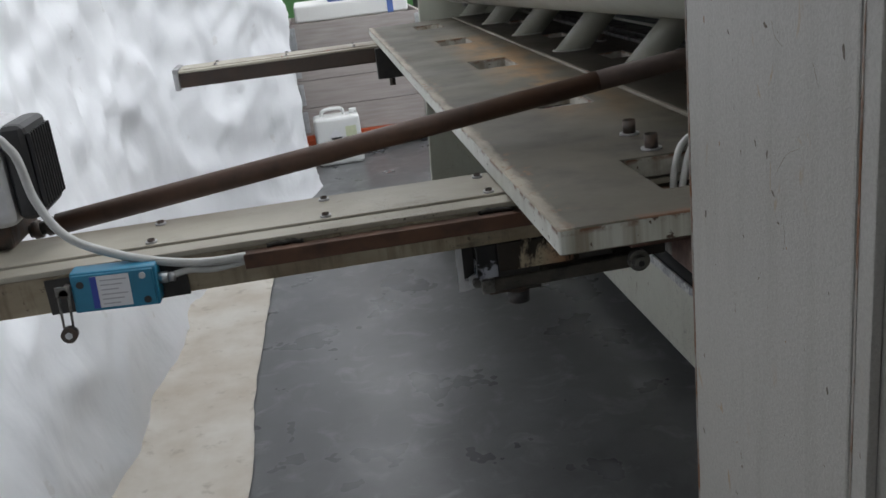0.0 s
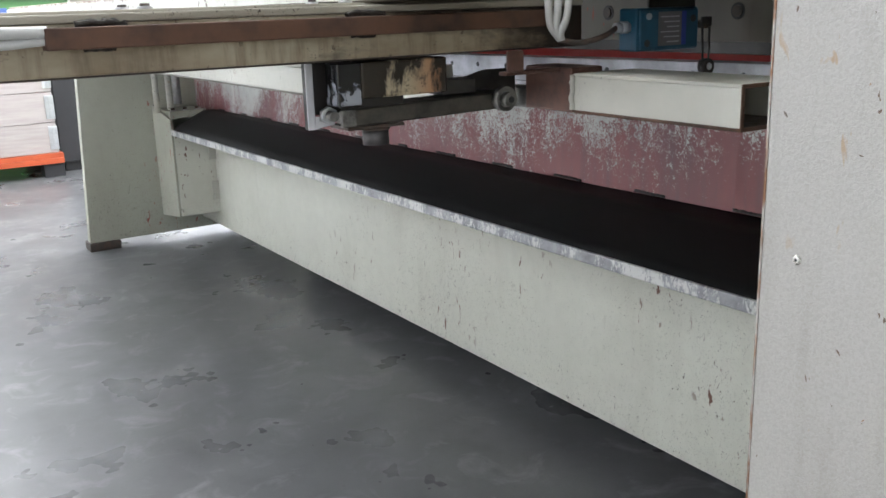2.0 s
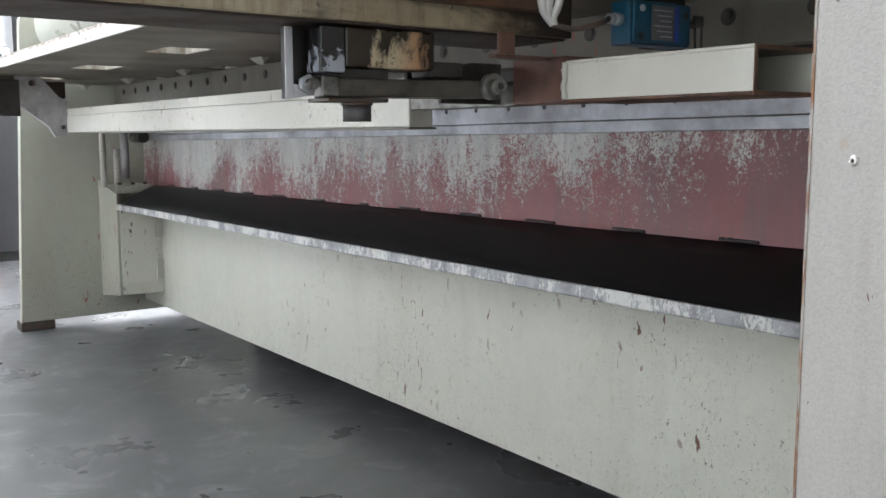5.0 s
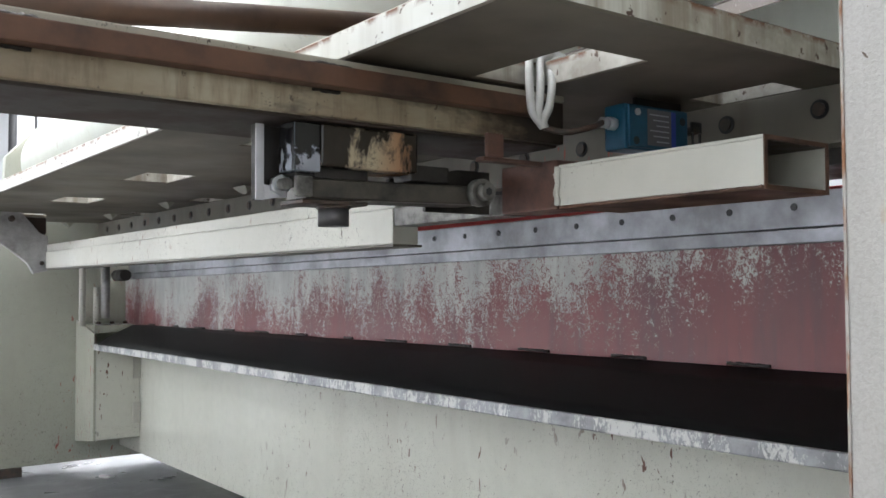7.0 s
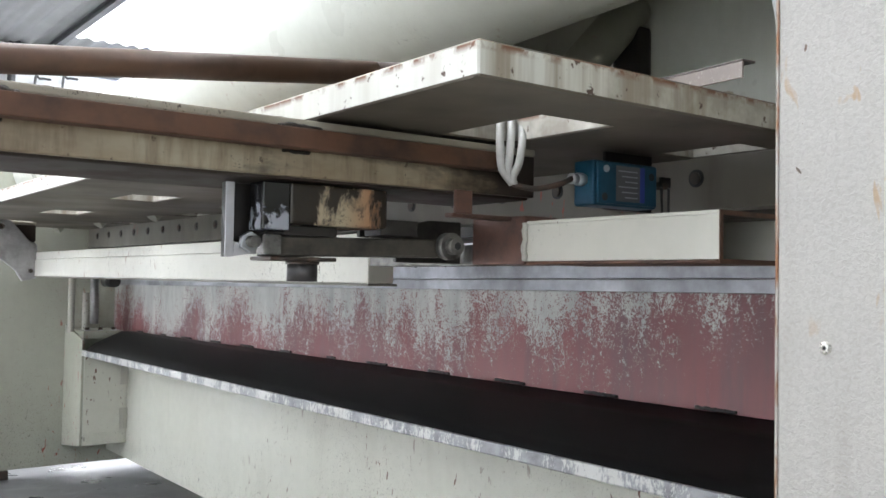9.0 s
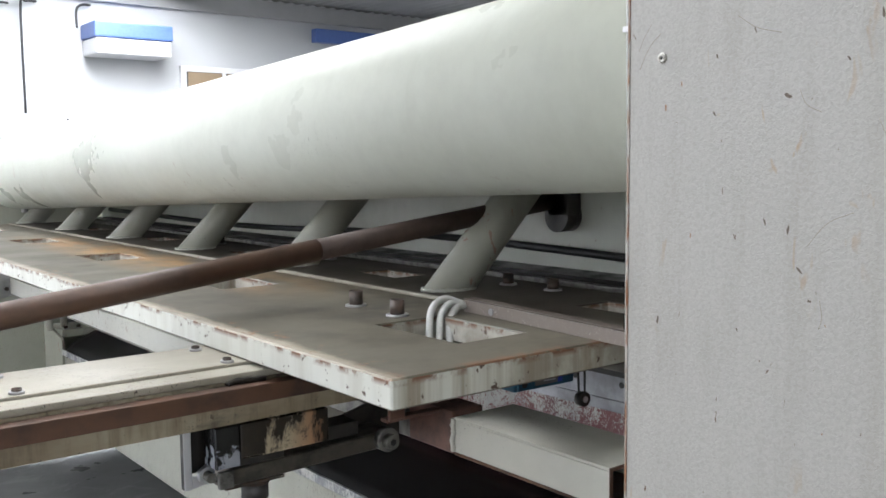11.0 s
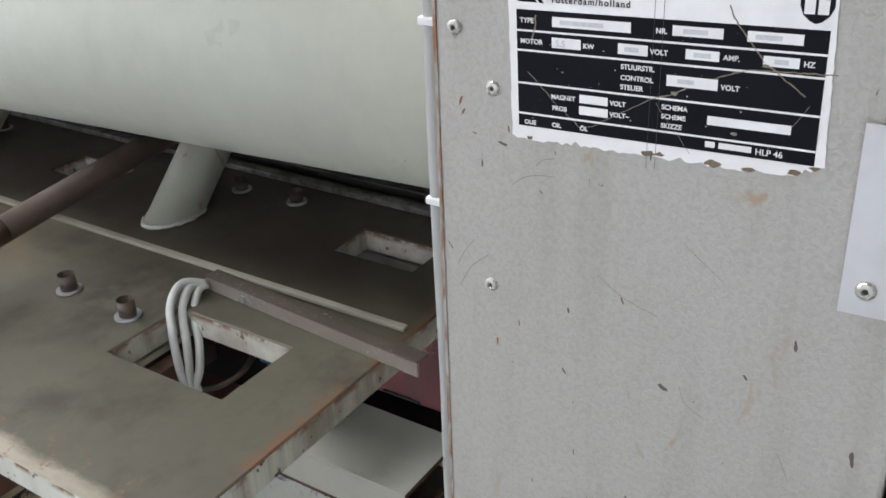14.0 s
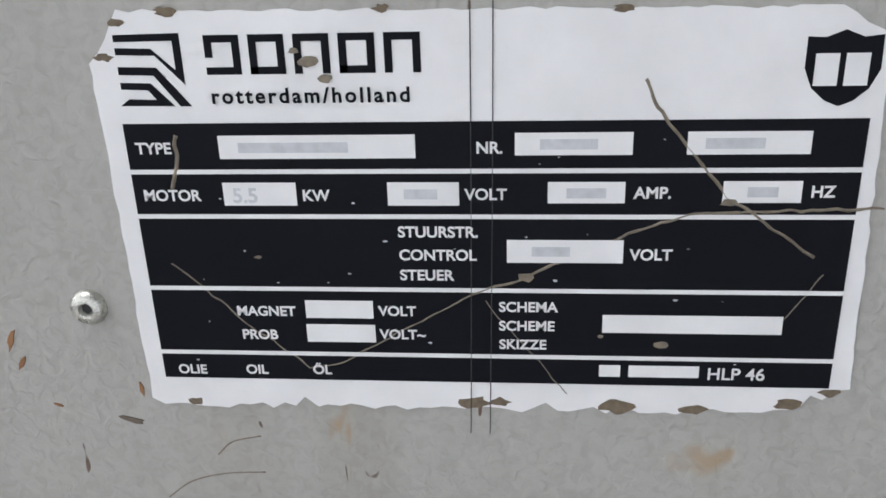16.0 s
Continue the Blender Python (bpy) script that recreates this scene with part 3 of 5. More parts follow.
for i, (xa, h0, h1) in enumerate(((1.95, 0.0, 3.6), (2.22, 1.9, 3.25), (2.55, 1.9, 3.3), (3.22, 3.0, 3.32))):
    setting(f"wall_pipe_{i + 1}", tube([(xa, 11.86, h0), (xa, 11.86, h1 - 0.1), (xa + 0.06, 11.86, h1 - 0.02), (xa + 0.2, 11.93, h1)], 0.016 if i else 0.05), DARKGAP, "dark pipe fixed up the white wall", "pipe")
win = setting("window_1", box(4.62, 6.45, 11.93, 11.995, 1.62, 2.62, 0.01), LABEL, "white band of office windows high on the wall", "window")
for i in range(3):
    part("pane", box(4.70 + i * 0.59, 5.22 + i * 0.59, 11.90, 11.928, 1.70, 2.54), GLASS, win)
    part("blind", box(4.71 + i * 0.59, 5.21 + i * 0.59, 11.890, 11.899, 2.17, 2.53, 0.002), BLIND, win, "tan roller blind half down")
setting("beam_blue", box(6.6, 9.0, 11.6, 11.75, 3.05, 3.25, 0.01), SKYBLUE, "blue steel beam along the wall", "beam")
rail = thing("railing", "thin dark steel railing of a platform by the wall", "railing")
for xa in (2.95, 3.18):
    part("post", rod((xa, 11.5, 0), (xa, 11.5, 1.83), 0.014, 10), DARKGAP, rail)
for za in (1.45, 1.80):
    part("bar", rod((2.95, 11.5, za), (3.5, 11.5, za), 0.012, 10), DARKGAP, rail)
boards = thing("leaning_boards", "tan boards leaning by the far wall", "board")
for xa, h, tilt, m in ((2.72, 1.62, 0.16, WOOD), (2.90, 1.42, 0.06, FOAM)):
    bm = box(-0.11, 0.11, 0, 0.03, 0, h, 0.004)
    bm.transform(pose(xa, 11.2, 0.005, -3, -math.degrees(tilt), 0))
    part("board", bm, m, boards)
crane = thing("hoist_arm", "dark grey lifting arm with a yellow fitting on its post", "hoist")
part("post", rod((5.45, 11.3, 0), (5.45, 11.3, 2.12), 0.06, 16), BEAM, crane)
part("arm", box(5.5, 7.2, 11.25, 11.36, 2.10, 2.24, 0.01), BEAM, crane, "dark box-section arm")
part("fitting", rod((5.45, 11.3, 2.121), (5.45, 11.3, 2.27), 0.055, 14), YELLOW, crane, "yellow fitting")
heater = thing("air_heater", "blue and white air heater hung on the wall", "heater")
part("body", box(3.32, 4.3, 11.45, 11.999, 2.66, 2.86, 0.02), LABEL, heater)
part("hood", box(3.30, 4.32, 11.42, 11.998, 2.865, 3.06, 0.02), SKYBLUE, heater, "blue sheet hood")

# ---- near side housing with its rear panel ----
housing = thing("side_housing", "beige hammer-painted steel side housing of the shear, scratched and rust-edged", "machine housing")
part("rear_panel", box(0, 0.012, -0.257, -0.0005, 0.09, 1.9, 0.0025), PANEL, housing, "beige panel with nicks and scratches")
part("side_plate", box(0.0125, 1.35, -0.05, -0.004, 0.05, 1.9, 0.003), CREAM, housing)
part("outer_plate", box(0.0125, 1.35, -0.255, -0.225, 0.05, 1.9, 0.003), CREAM, housing)
part("top_cover", box(0, 1.35, -0.257, 0, 1.901, 1.915, 0.003), CREAM, housing)
part("foot", box(0.05, 0.3, -0.2, -0.02, 0, 0.05, 0.004), BOLT, housing)
part("rust_edge", box(-0.0005, 0.004, -0.0016, 0.0005, 0.09, 1.9), RUSTEDGE, housing, "rusty folded edge")
for y, z in ((-0.013, 1.443), (-0.036, 1.413), (-0.034, 1.294), (-0.036, 0.75), (-0.036, 0.35), (-0.06, 1.72)):
    dome_screw(housing, (0, y, z), (-1, 0, 0), 0.0043)
rnd = random.Random(4)
for k in range(42):                                    # single jagged nicks in the enamel
    y, z = rnd.uniform(-0.25, -0.01), rnd.uniform(0.6, 1.5)
    if -0.21 < y < -0.04 and 1.38 < z:
        continue
    L, a, w = rnd.uniform(0.0010, 0.0032) * rnd.choice((0.5, 0.8, 1.4)), rnd.gauss(0.2, 0.5), rnd.uniform(0.18, 0.4)
    pts = []
    for q in range(9):
        ang = q * 2 * math.pi / 9
        r = rnd.uniform(0.45, 1.1)
        p, s = L * r * math.cos(ang), L * w * r * math.sin(ang)
        pts.append((y + p * math.sin(a) + s * math.cos(a), z + p * math.cos(a) - s * math.sin(a)))
    part("nick", prism(pts, "x", -0.00025, 0.0005), ORANGENICK if rnd.random() < 0.4 else NICK, housing)
for y, z, L, a, m in ((-0.0157, 1.4037, 0.0036, -0.3, ORANGENICK), (-0.0172, 1.3974, 0.0026, -0.5, ORANGENICK), (-0.0243, 1.3862, 0.0014, 1.2, ORANGENICK), (-0.0455, 1.3917, 0.0022, 0.1, ORANGENICK), (-0.042, 1.383, 0.0034, 1.35, NICK),
                      (-0.0524, 1.2729, 0.0022, 0.1, ORANGENICK), (-0.0836, 1.2909, 0.0026, 0.2, NICK), (-0.0376, 1.2559, 0.0030, 0.1, ORANGENICK), (-0.2057, 1.306, 0.0045, 0.1, NICK), (-0.082, 1.2492, 0.0026, 0.6, NICK), (-0.1252, 1.1713, 0.0032, 0.3, NICK), (-0.2404, 1.2505, 0.0050, 0.2, NICK)):
    pts = []                                           # larger chips and scores by the rating plate
    for q in range(10):
        r = rnd.uniform(0.6, 1.1)
        p, w = L * r * math.cos(q * math.pi / 5), 0.26 * L * r * math.sin(q * math.pi / 5)
        pts.append((y + p * math.sin(a) + w * math.cos(a), z + p * math.cos(a) - w * math.sin(a)))
    part("chip", prism(pts, "x", -0.00028, 0.0005), m, housing)
for c in ([(-0.0107, 1.3009), (-0.0155, 1.3108), (-0.0229, 1.3211)], [(-0.147, 1.3463), (-0.156, 1.3398), (-0.1673, 1.3314)], [(-0.0482, 1.3605), (-0.0546, 1.3657), (-0.0634, 1.3686), (-0.0733, 1.3696)], [(-0.062, 1.374), (-0.066, 1.378), (-0.073, 1.380)], [(-0.15, 1.262), (-0.155, 1.252), (-0.166, 1.246)], [(-0.205, 1.24), (-0.212, 1.225)],
          [(-0.19, 1.18), (-0.172, 1.172), (-0.158, 1.156)], [(-0.168, 1.12), (-0.170, 1.108), (-0.168, 1.10)], [(-0.10, 1.318), (-0.115, 1.308), (-0.135, 1.302)], [(-0.012, 1.287), (-0.02, 1.302), (-0.032, 1.313)]):
    part("scratch", tube([(0.0001, *q) for q in c], 0.00022, 6), SCRATCH, housing)

outer = thing("gearbox_housing", "beige steel outer housing beside the side housing, dark gap between", "machine housing")
part("body", box(0.004, 1.3, -0.9, -0.268, 0.06, 1.85, 0.004), PANEL, outer)
part("edge_strip", box(-0.004, 0.0035, -0.285, -0.2675, 0.06, 1.85, 0.001), PANEL, outer, "worn strip along the panel edge")
part("rust_edge", box(-0.0046, -0.0041, -0.2690, -0.2672, 0.06, 1.85), RUSTEDGE, outer, "rusty edge")
part("foot", box(0.05, 0.4, -0.7, -0.4, 0, 0.06, 0.004), BOLT, outer)

infoplate = thing("aluminium_plate", "blank grey aluminium plate screwed over the gap of the housing", "plate")
part("sheet", prism([(-0.2195, 1.4245), (-0.345, 1.428), (-0.345, 1.338), (-0.2215, 1.3335)], "x", -0.0032, -0.0045, 0), ALU, infoplate)
for y, z in ((-0.232, 1.347), (-0.2425, 1.3845), (-0.33, 1.35)):
    dome_screw(infoplate, (-0.0045, y, z), (-1, 0, 0), 0.0048)
part("hole", rod((-0.0052, -0.265, 1.386), (-0.004, -0.265, 1.386), 0.004, 14), BLACK, infoplate)

# ---- rating plate ----
sign = thing("rating_plate", "scratched black and white machine rating plate with torn edges", "sign")
SIGN = Matrix.Translation((0, -0.0505, 1.456)) @ Matrix.Rotation(-0.03, 4, "X")


def on_sign(bm, depth):
    """Takes a flat mesh in millimetres, u to the right and v up, to the panel's face."""
    for v in bm.verts:
        v.co = SIGN @ Vector((-depth - v.co.z * 0.001, -v.co.x * 0.001, v.co.y * 0.001))
    bmesh.ops.recalc_face_normals(bm, faces=bm.faces[:])
    return bm


def sign_rect(u0, v0, u1, v1, depth, th=0.15):
    bm = box(min(u0, u1), max(u0, u1), min(v0, v1), max(v0, v1), 0, th)
    return on_sign(bm, depth)


rnd = random.Random(8)
outline = []
corners = [(-5.1, 12.2), (2.2, 22.9), (141.2, 21.2), (150.5, 15.5), (153.0, -60.6), (140, -67), (-4.5, -67.9)]
for (ua, va), (ub, vb) in zip(corners, corners[1:] + corners[:1]):
    n = max(1, int(math.hypot(ub - ua, vb - va) / 2.6))
    for i in range(n):
        t = i / n
        j = 0.9 if va < -55 and vb < -55 else 0.35
        outline.append((ua + (ub - ua) * t + rnd.uniform(-0.3, 0.3), va + (vb - va) * t + rnd.uniform(-j, j) + (1.6 if rnd.random() < 0.1 and va < -55 else 0)))
part("backing", on_sign(prism(outline, "z", 0, 0.35), 0.0001), SIGNWHITE, sign, "white sheet with torn edges")
part("panel", sign_rect(-0.4, -60.4, 148.6, 0, 0.00046), SIGNBLACK, sign, "black printed field")
for v in (-10.4, -20.4, -37.4, -53.6):
    part("line", sign_rect(-0.4, v - 0.5, 148.6, v + 0.5, 0.0006, 0.08), SIGNWHITE, sign)
FIELDS_A = [(19.4, -2.6, 60.3, -7.6), (80.5, -2.4, 103.9, -7.1), (114.5, -2.4, 138.3, -7.1), (19.1, -12.8, 34.8, -17.9), (54.1, -12.8, 69.0, -17.9), (87.2, -12.8, 102.8, -17.4)]
FIELDS_B = [(122.2, -12.7, 137.6, -17.3), (78.8, -25.6, 103.0, -30.8), (34.3, -40.2, 49.4, -44.5), (34.1, -46.1, 49.6, -50.5), (99.3, -43.0, 137.1, -47.3)]
for f in FIELDS_A + FIELDS_B:
    part("field", sign_rect(*f, 0.0006, 0.1), SIGNWHITE, sign)
for ua, ub in ((99.0, 103.6), (105.4, 120.6)):
    part("brand_bar", sign_rect(ua, -55.4, ub, -58.3, 0.0006, 0.08), SIGNWHITE, sign)
for u0, u1, v in ((23.5, 46.5, -5.2), (85.5, 97, -4.8), (118, 129.5, -4.8), (57.5, 64.5, -15.4), (91, 99, -15.2), (127, 133, -15.0), (84, 92, -28.2)):
    part("stamped_value", sign_rect(u0, v - 1.1, u1, v + 1.1, 0.00072, 0.05), STAMP, sign)


def lettering(word, u, v, height, material, spacing=1.0, bold=0.036):
    c = bpy.data.curves.new("word", "FONT")
    c.body, c.size, c.extrude, c.offset = word, height / 0.70, 0.03, height * bold
    c.space_character = spacing
    tmp = bpy.data.objects.new("word", c)
    scene.collection.objects.link(tmp)
    bpy.context.view_layer.update()
    me = bpy.data.meshes.new_from_object(tmp.evaluated_get(bpy.context.evaluated_depsgraph_get()))
    bpy.data.objects.remove(tmp)
    bpy.data.curves.remove(c)
    bm = bmesh.new()
    bm.from_mesh(me)
    bpy.data.meshes.remove(me)
    for q in bm.verts:
        q.co.x, q.co.y = q.co.x + u, q.co.y + v
    return part("lettering", on_sign(bm, 0.0007), material, sign)


for word, u, v in (("TYPE", 1.6, -6.4), ("NR.", 72.6, -6.6), ("MOTOR", 1.6, -16.8), ("KW", 36.0, -16.8), ("VOLT", 70.2, -16.6), ("AMP.", 104.6, -16.3), ("HZ", 139.3, -16.1), ("STUURSTR.", 55.8, -25.0), ("CONTROL", 55.8, -30.3), ("STEUER", 55.8, -35.0), ("VOLT", 104.4, -30.0)):
    lettering(word, u, v, 2.4, SIGNWHITE)
for word, u, v in (("MAGNET", 18.6, -44.0), ("PROB", 19.2, -49.9), ("VOLT", 50.6, -43.7), ("VOLT~", 50.6, -49.5), ("SCHEMA", 77.0, -42.4), ("SCHEME", 77.0, -47.0), ("SKIZZE", 77.0, -51.6), ("OLIE", 3.0, -59.2), ("OIL", 19.0, -59.0), ("ÖL", 34.6, -58.8)):
    lettering(word, u, v, 2.3, SIGNWHITE)
lettering("HLP 46", 122.3, -58.6, 2.9, SIGNWHITE, 1.0, 0.02)
lettering("rotterdam/holland", 19.2, 4.2, 3.0, SIGNBLACK, 1.26)
lettering("5.5", 21.0, -17.2, 3.2, STAMP)
# the maker's mark and word as plain shapes, and the oil maker's shield
MARK = [[(0.6, 18.2), (14.2, 18.4), (14.2, 8.0), (8.6, 14.0), (0.6, 14.2), (0.6, 15.6), (8.0, 15.4), (12.6, 11.0), (12.6, 16.9), (0.6, 16.8)],
        [(0.6, 11.8), (8.6, 11.6), (15.0, 3.6), (12.6, 3.6), (7.8, 10.0), (0.6, 10.2)],
        [(0.6, 8.6), (7.0, 8.4), (11.4, 3.7), (0.0, 3.8), (2.0, 5.2), (7.8, 5.0), (6.2, 7.0), (0.6, 7.2)]]
for shape in MARK:
    part("maker_mark", on_sign(prism(shape, "z", 0, 0.06), 0.0005), SIGNBLACK, sign)
for u in (19.0, 28.0, 37.0, 46.0, 55.0):
    part("maker_bar", sign_rect(u, 17.9, u + 7.2, 16.4, 0.0005, 0.06), SIGNBLACK, sign)
    part("maker_bar", sign_rect(u + 5.6, 16.4, u + 7.2, 10.0, 0.0005, 0.06), SIGNBLACK, sign)
    if u not in (37.0, 55.0):
        part("maker_bar", sign_rect(u, 11.5, u + 5.6, 10.0, 0.0005, 0.06), SIGNBLACK, sign)
    part("maker_bar", sign_rect(u, 16.4, u + 1.6, 13.4 if u == 19.0 else 10.0, 0.0005, 0.06), SIGNBLACK, sign)
part("shield", on_sign(prism([(135.2, 15.8), (138.5, 15.6), (142, 17), (145.5, 15.6), (149, 16), (149.2, 9.5), (147.5, 5.8), (144.8, 3.4), (142.2, 2.4), (139.4, 3.6), (136.8, 6.0), (135.2, 9.8)], "z", 0, 0.06), 0.0005), SIGNBLACK, sign, "black shield emblem")
part("shield_bar", sign_rect(137.0, 12.6, 141.4, 6.4, 0.0006, 0.06), SIGNWHITE, sign)
part("shield_bar", sign_rect(142.6, 12.6, 147.0, 6.4, 0.0006, 0.06), SIGNWHITE, sign)
SCRATCHES = [([(105.8, 7.8), (109, 1.5), (114.4, -5.4), (123.1, -15.7), (133, -23), (141.7, -29.3)], 0.55),
             ([(71.4, -38.2), (76.5, -36.6), (82.5, -34.5), (96.7, -26.9), (117.0, -19.5), (154.0, -18.6)], 0.5),
             ([(5.6, -31.2), (20, -45.5), (33.8, -57.2), (40.8, -56.3), (71.4, -38.4)], 0.3),
             ([(10.4, -2.3), (10.2, -7), (8.1, -14.2)], 0.7), ([(74.0, -40), (82, -50), (92, -63)], 0.2), ([(144, -33), (141, -38), (137, -44)], 0.25)]
for path, w in SCRATCHES:
    fine = []
    for (ua, va), (ub, vb) in zip(path, path[1:]):
        n = max(2, int(math.hypot(ub - ua, vb - va) / 2.2))
        fine += [(ua + (ub - ua) * k / n + rnd.uniform(-0.3, 0.3), va + (vb - va) * k / n + rnd.uniform(-0.3, 0.3), 0.1) for k in range(n)]
    bm = tube(fine + [(*path[-1], 0.1)], w * 0.62, 6, 2)
    for q in bm.verts:
        q.co.x += 0.25 * w * noise.noise(q.co * 1.3)
        q.co.y += 0.5 * w * noise.noise(q.co * 0.9 + Vector((0, 0, 5)))
    for q in bm.verts:
        q.co.z = q.co.z * 0.25
    part("scratch", on_sign(bm, 0.0006), SCRATCH, sign)
# two thin dark wires running down across the plate
for u in (71.4, 75.8):
    bm = tube([(u + 0.6, 23.5, 0), (u, -20, 0), (u - 0.9, -67, 0), (u - 1.1, -74, 0)], 0.12, 6, 5)
    part("scratch", on_sign(bm, 0.0006), DARKGAP, sign)
for u, v, s in ((40, 12.5, 2.6), (43, 9.0, 1.9), (37, 14.6, 1.3), (83, -34.2, 2.2), (123.5, -17.2, 2.0), (112, -50.2, 1.9), (99, -48.2, 0.9), (25, -29.8, 0.9)):
    pts = [(u + s * rnd.uniform(0.6, 1.1) * math.cos(a), v + 0.55 * s * rnd.uniform(0.6, 1.1) * math.sin(a)) for a in (k * math.pi / 5 for k in range(10))]
    part("bare_spot", on_sign(prism(pts, "z", 0, 0.08), 0.00066), SCRATCH, sign)

for u, v, s in ((-2.2, 13.8, 1.6), (1.6, 20.6, 1.5), (12, 22.6, 1.8), (55, 22.4, 1.4), (101, 21.7, 1.6), (71, -66.0, 2.8), (77, -65.5, 1.8), (103, -66.2, 3.0), (120, -66.4, 2.2), (140, -64.8, 2.6), (6, -66.8, 1.6), (149, -61.5, 1.8)):
    pts = [(u + 1.5 * s * rnd.uniform(0.5, 1.1) * math.cos(q), v + 0.7 * s * rnd.uniform(0.5, 1.1) * math.sin(q)) for q in (k * math.pi / 6 for k in range(12))]
    part("torn_spot", on_sign(prism(pts, "z", 0, 0.06), 0.00047), TORN, sign, "brown bare patch at the torn edge")
for k in range(34):                                     # small pale scuffs
    u, v, s = rnd.uniform(2, 146), rnd.uniform(-58, -2), rnd.uniform(0.15, 0.55)
    pts = [(u + s * rnd.uniform(0.5, 1.6) * math.cos(q), v + 0.5 * s * rnd.uniform(0.5, 1.4) * math.sin(q)) for q in (j * math.pi / 4 for j in range(8))]
    part("scuff", on_sign(prism(pts, "z", 0, 0.05), 0.0006), STAMP, sign)

# ---- far side frame ----
far = thing("machine_stand", "grey-green steel stand of the shear, chipped to red primer", "machine stand")
part("plate", prism([(0.139, 0.036), (1.35, 0.036), (1.35, 1.34), (0.30, 1.34), (0.19, 1.22)], "y", 3.482, 3.522, 0.002), FRAME, far)
part("foot", box(0.135, 0.262, 3.472, 3.56, 0, 0.0355, 0.003), BOLT, far, "dark worn foot block")
part("foot", box(1.1, 1.25, 3.472, 3.56, 0, 0.0355, 0.003), BOLT, far, "dark worn foot block")
part("channel_web", prism([(3.242, 0.145), (3.4815, 0.115), (3.4815, 0.592), (3.242, 0.545)], "x", 0.456, 0.466, 0.001), FRAME, far)
part("channel_cheek", box(0.4665, 0.628, 3.238, 3.25, 0.147, 0.50, 0.001), APRON, far)
part("channel_base", box(0.4665, 0.628, 3.234, 3.2375, 0.147, 0.190, 0.001), APRON, far)
for z in (0.25, 0.42):
    part("tab", box(0.6, 0.6285, 3.226, 3.2335, z - 0.05, z + 0.03, 0.001), RAIL, far)
part("guide_rod", rod((0.437, 3.33, 0.57), (0.437, 3.33, 0.83), 0.012, 14), RAIL, far, "pale upright guide rod")
part("cylinder", rod((0.52, 3.32, 0.60), (0.52, 3.32, 0.80), 0.016, 18), STEEL, far, "bright steel cylinder")
part("sleeve", rod((0.50, 3.36, 0.57), (0.50, 3.36, 0.72), 0.013, 14), RAIL, far)
part("coupling", rod((0.575, 3.25, 0.765), (0.575, 3.36, 0.765), 0.022, 16), GREASE, far, "black greasy coupling")
part("bracket", box(0.47, 0.62, 3.28, 3.47, 0.545, 0.575, 0.003), FRAME, far)
for x in (0.49, 0.54, 0.59):
    bolt(far, (x, 3.30, 0.575), (0, 0, 1), 0.008, 0.012)

# ---- bed ----
bed = thing("shear_bed", "cream shear bed with black scrap chute and flaked red-primed face", "machine bed")


def sloped(bm, k=-0.009, y_at=0.4):
    for v in bm.verts:
        v.co.z += k * (v.co.y - y_at)
    return bm


part("apron", box(0.63, 0.648, -0.049, 3.4815, 0.083, 0.54, 0.002), APRON, bed, "cream steel apron with dark nicks")
# added block that stops light leaking under the apron, darkening the floor there
part("base", box(0.86, 1.25, 0.0, 2.9, 0, 0.24, 0.005), DARKGAP, bed, "dark block added under the bed to keep light from passing below the apron")
part("face_plate", sloped(box(0.6485, 0.68, -0.049, 3.4815, 0.545, 0.778, 0.001)), BED, bed, "red-primed plate with flaking cream paint")
part("knife_seat", sloped(box(0.638, 0.68, -0.049, 3.40, 0.7785, 0.7995, 0.0015)), KNIFE, bed, "grey lower strip of the knife seat")
knife = part("lower_knife", sloped(box(0.6345, 0.68, -0.049, 3.40, 0.801, 0.852, 0.002)), KNIFE, bed, "ground steel lower knife with a row of holes")
for i in range(27):
    y = 0.218 + 0.1105 * i
    z = 0.831 - 0.009 * (y - 0.4)
    part("hole", rod((0.6335, y, z), (0.64, y, z), 0.0055, 12), BLACK, knife)
part("red_strip", box(0.72, 0.735, -0.045, 3.40, 0.8005, 0.866, 0.002), REDPAINT, bed, "red painted strip behind the lower knife")
part("table", box(0.681, 1.4, -0.049, 3.4815, 0.72, 0.80, 0.003), FRAME, bed)
bm = bmesh.new()
rnd = random.Random(5)
rows = []
for i in range(81):
    y = -0.049 + 3.29 * i / 80
    zt = 0.594 - 0.0075 * (y - 0.4)
    rows.append([bm.verts.new((x, y, z + noise.noise(Vector((x * 9, y * 3, 0))) * 0.0012)) for x, z in ((0.462, 0.514 - 0.0048 * (y - 0.4)), (0.50, 0.53), (0.55, 0.551), (0.60, 0.574), (0.646, zt))])
for a, b in zip(rows, rows[1:]):
    for k in range(4):
        bm.faces.new((a[k], a[k + 1], b[k + 1], b[k])).smooth = True
r = bmesh.ops.extrude_face_region(bm, geom=bm.faces[:])
for v in r["geom"]:
    if isinstance(v, bmesh.types.BMVert):
        v.co.z -= 0.006
bmesh.ops.recalc_face_normals(bm, faces=bm.faces[:])
chute = part("chute", bm, CHUTE, bed, "black oily sloping scrap chute")
part("lip", sloped(box(0.4545, 0.4618, -0.049, 3.241, 0.4975, 0.5205, 0.0034, 3), -0.0048), LIP, chute, "worn bright edge of the chute")
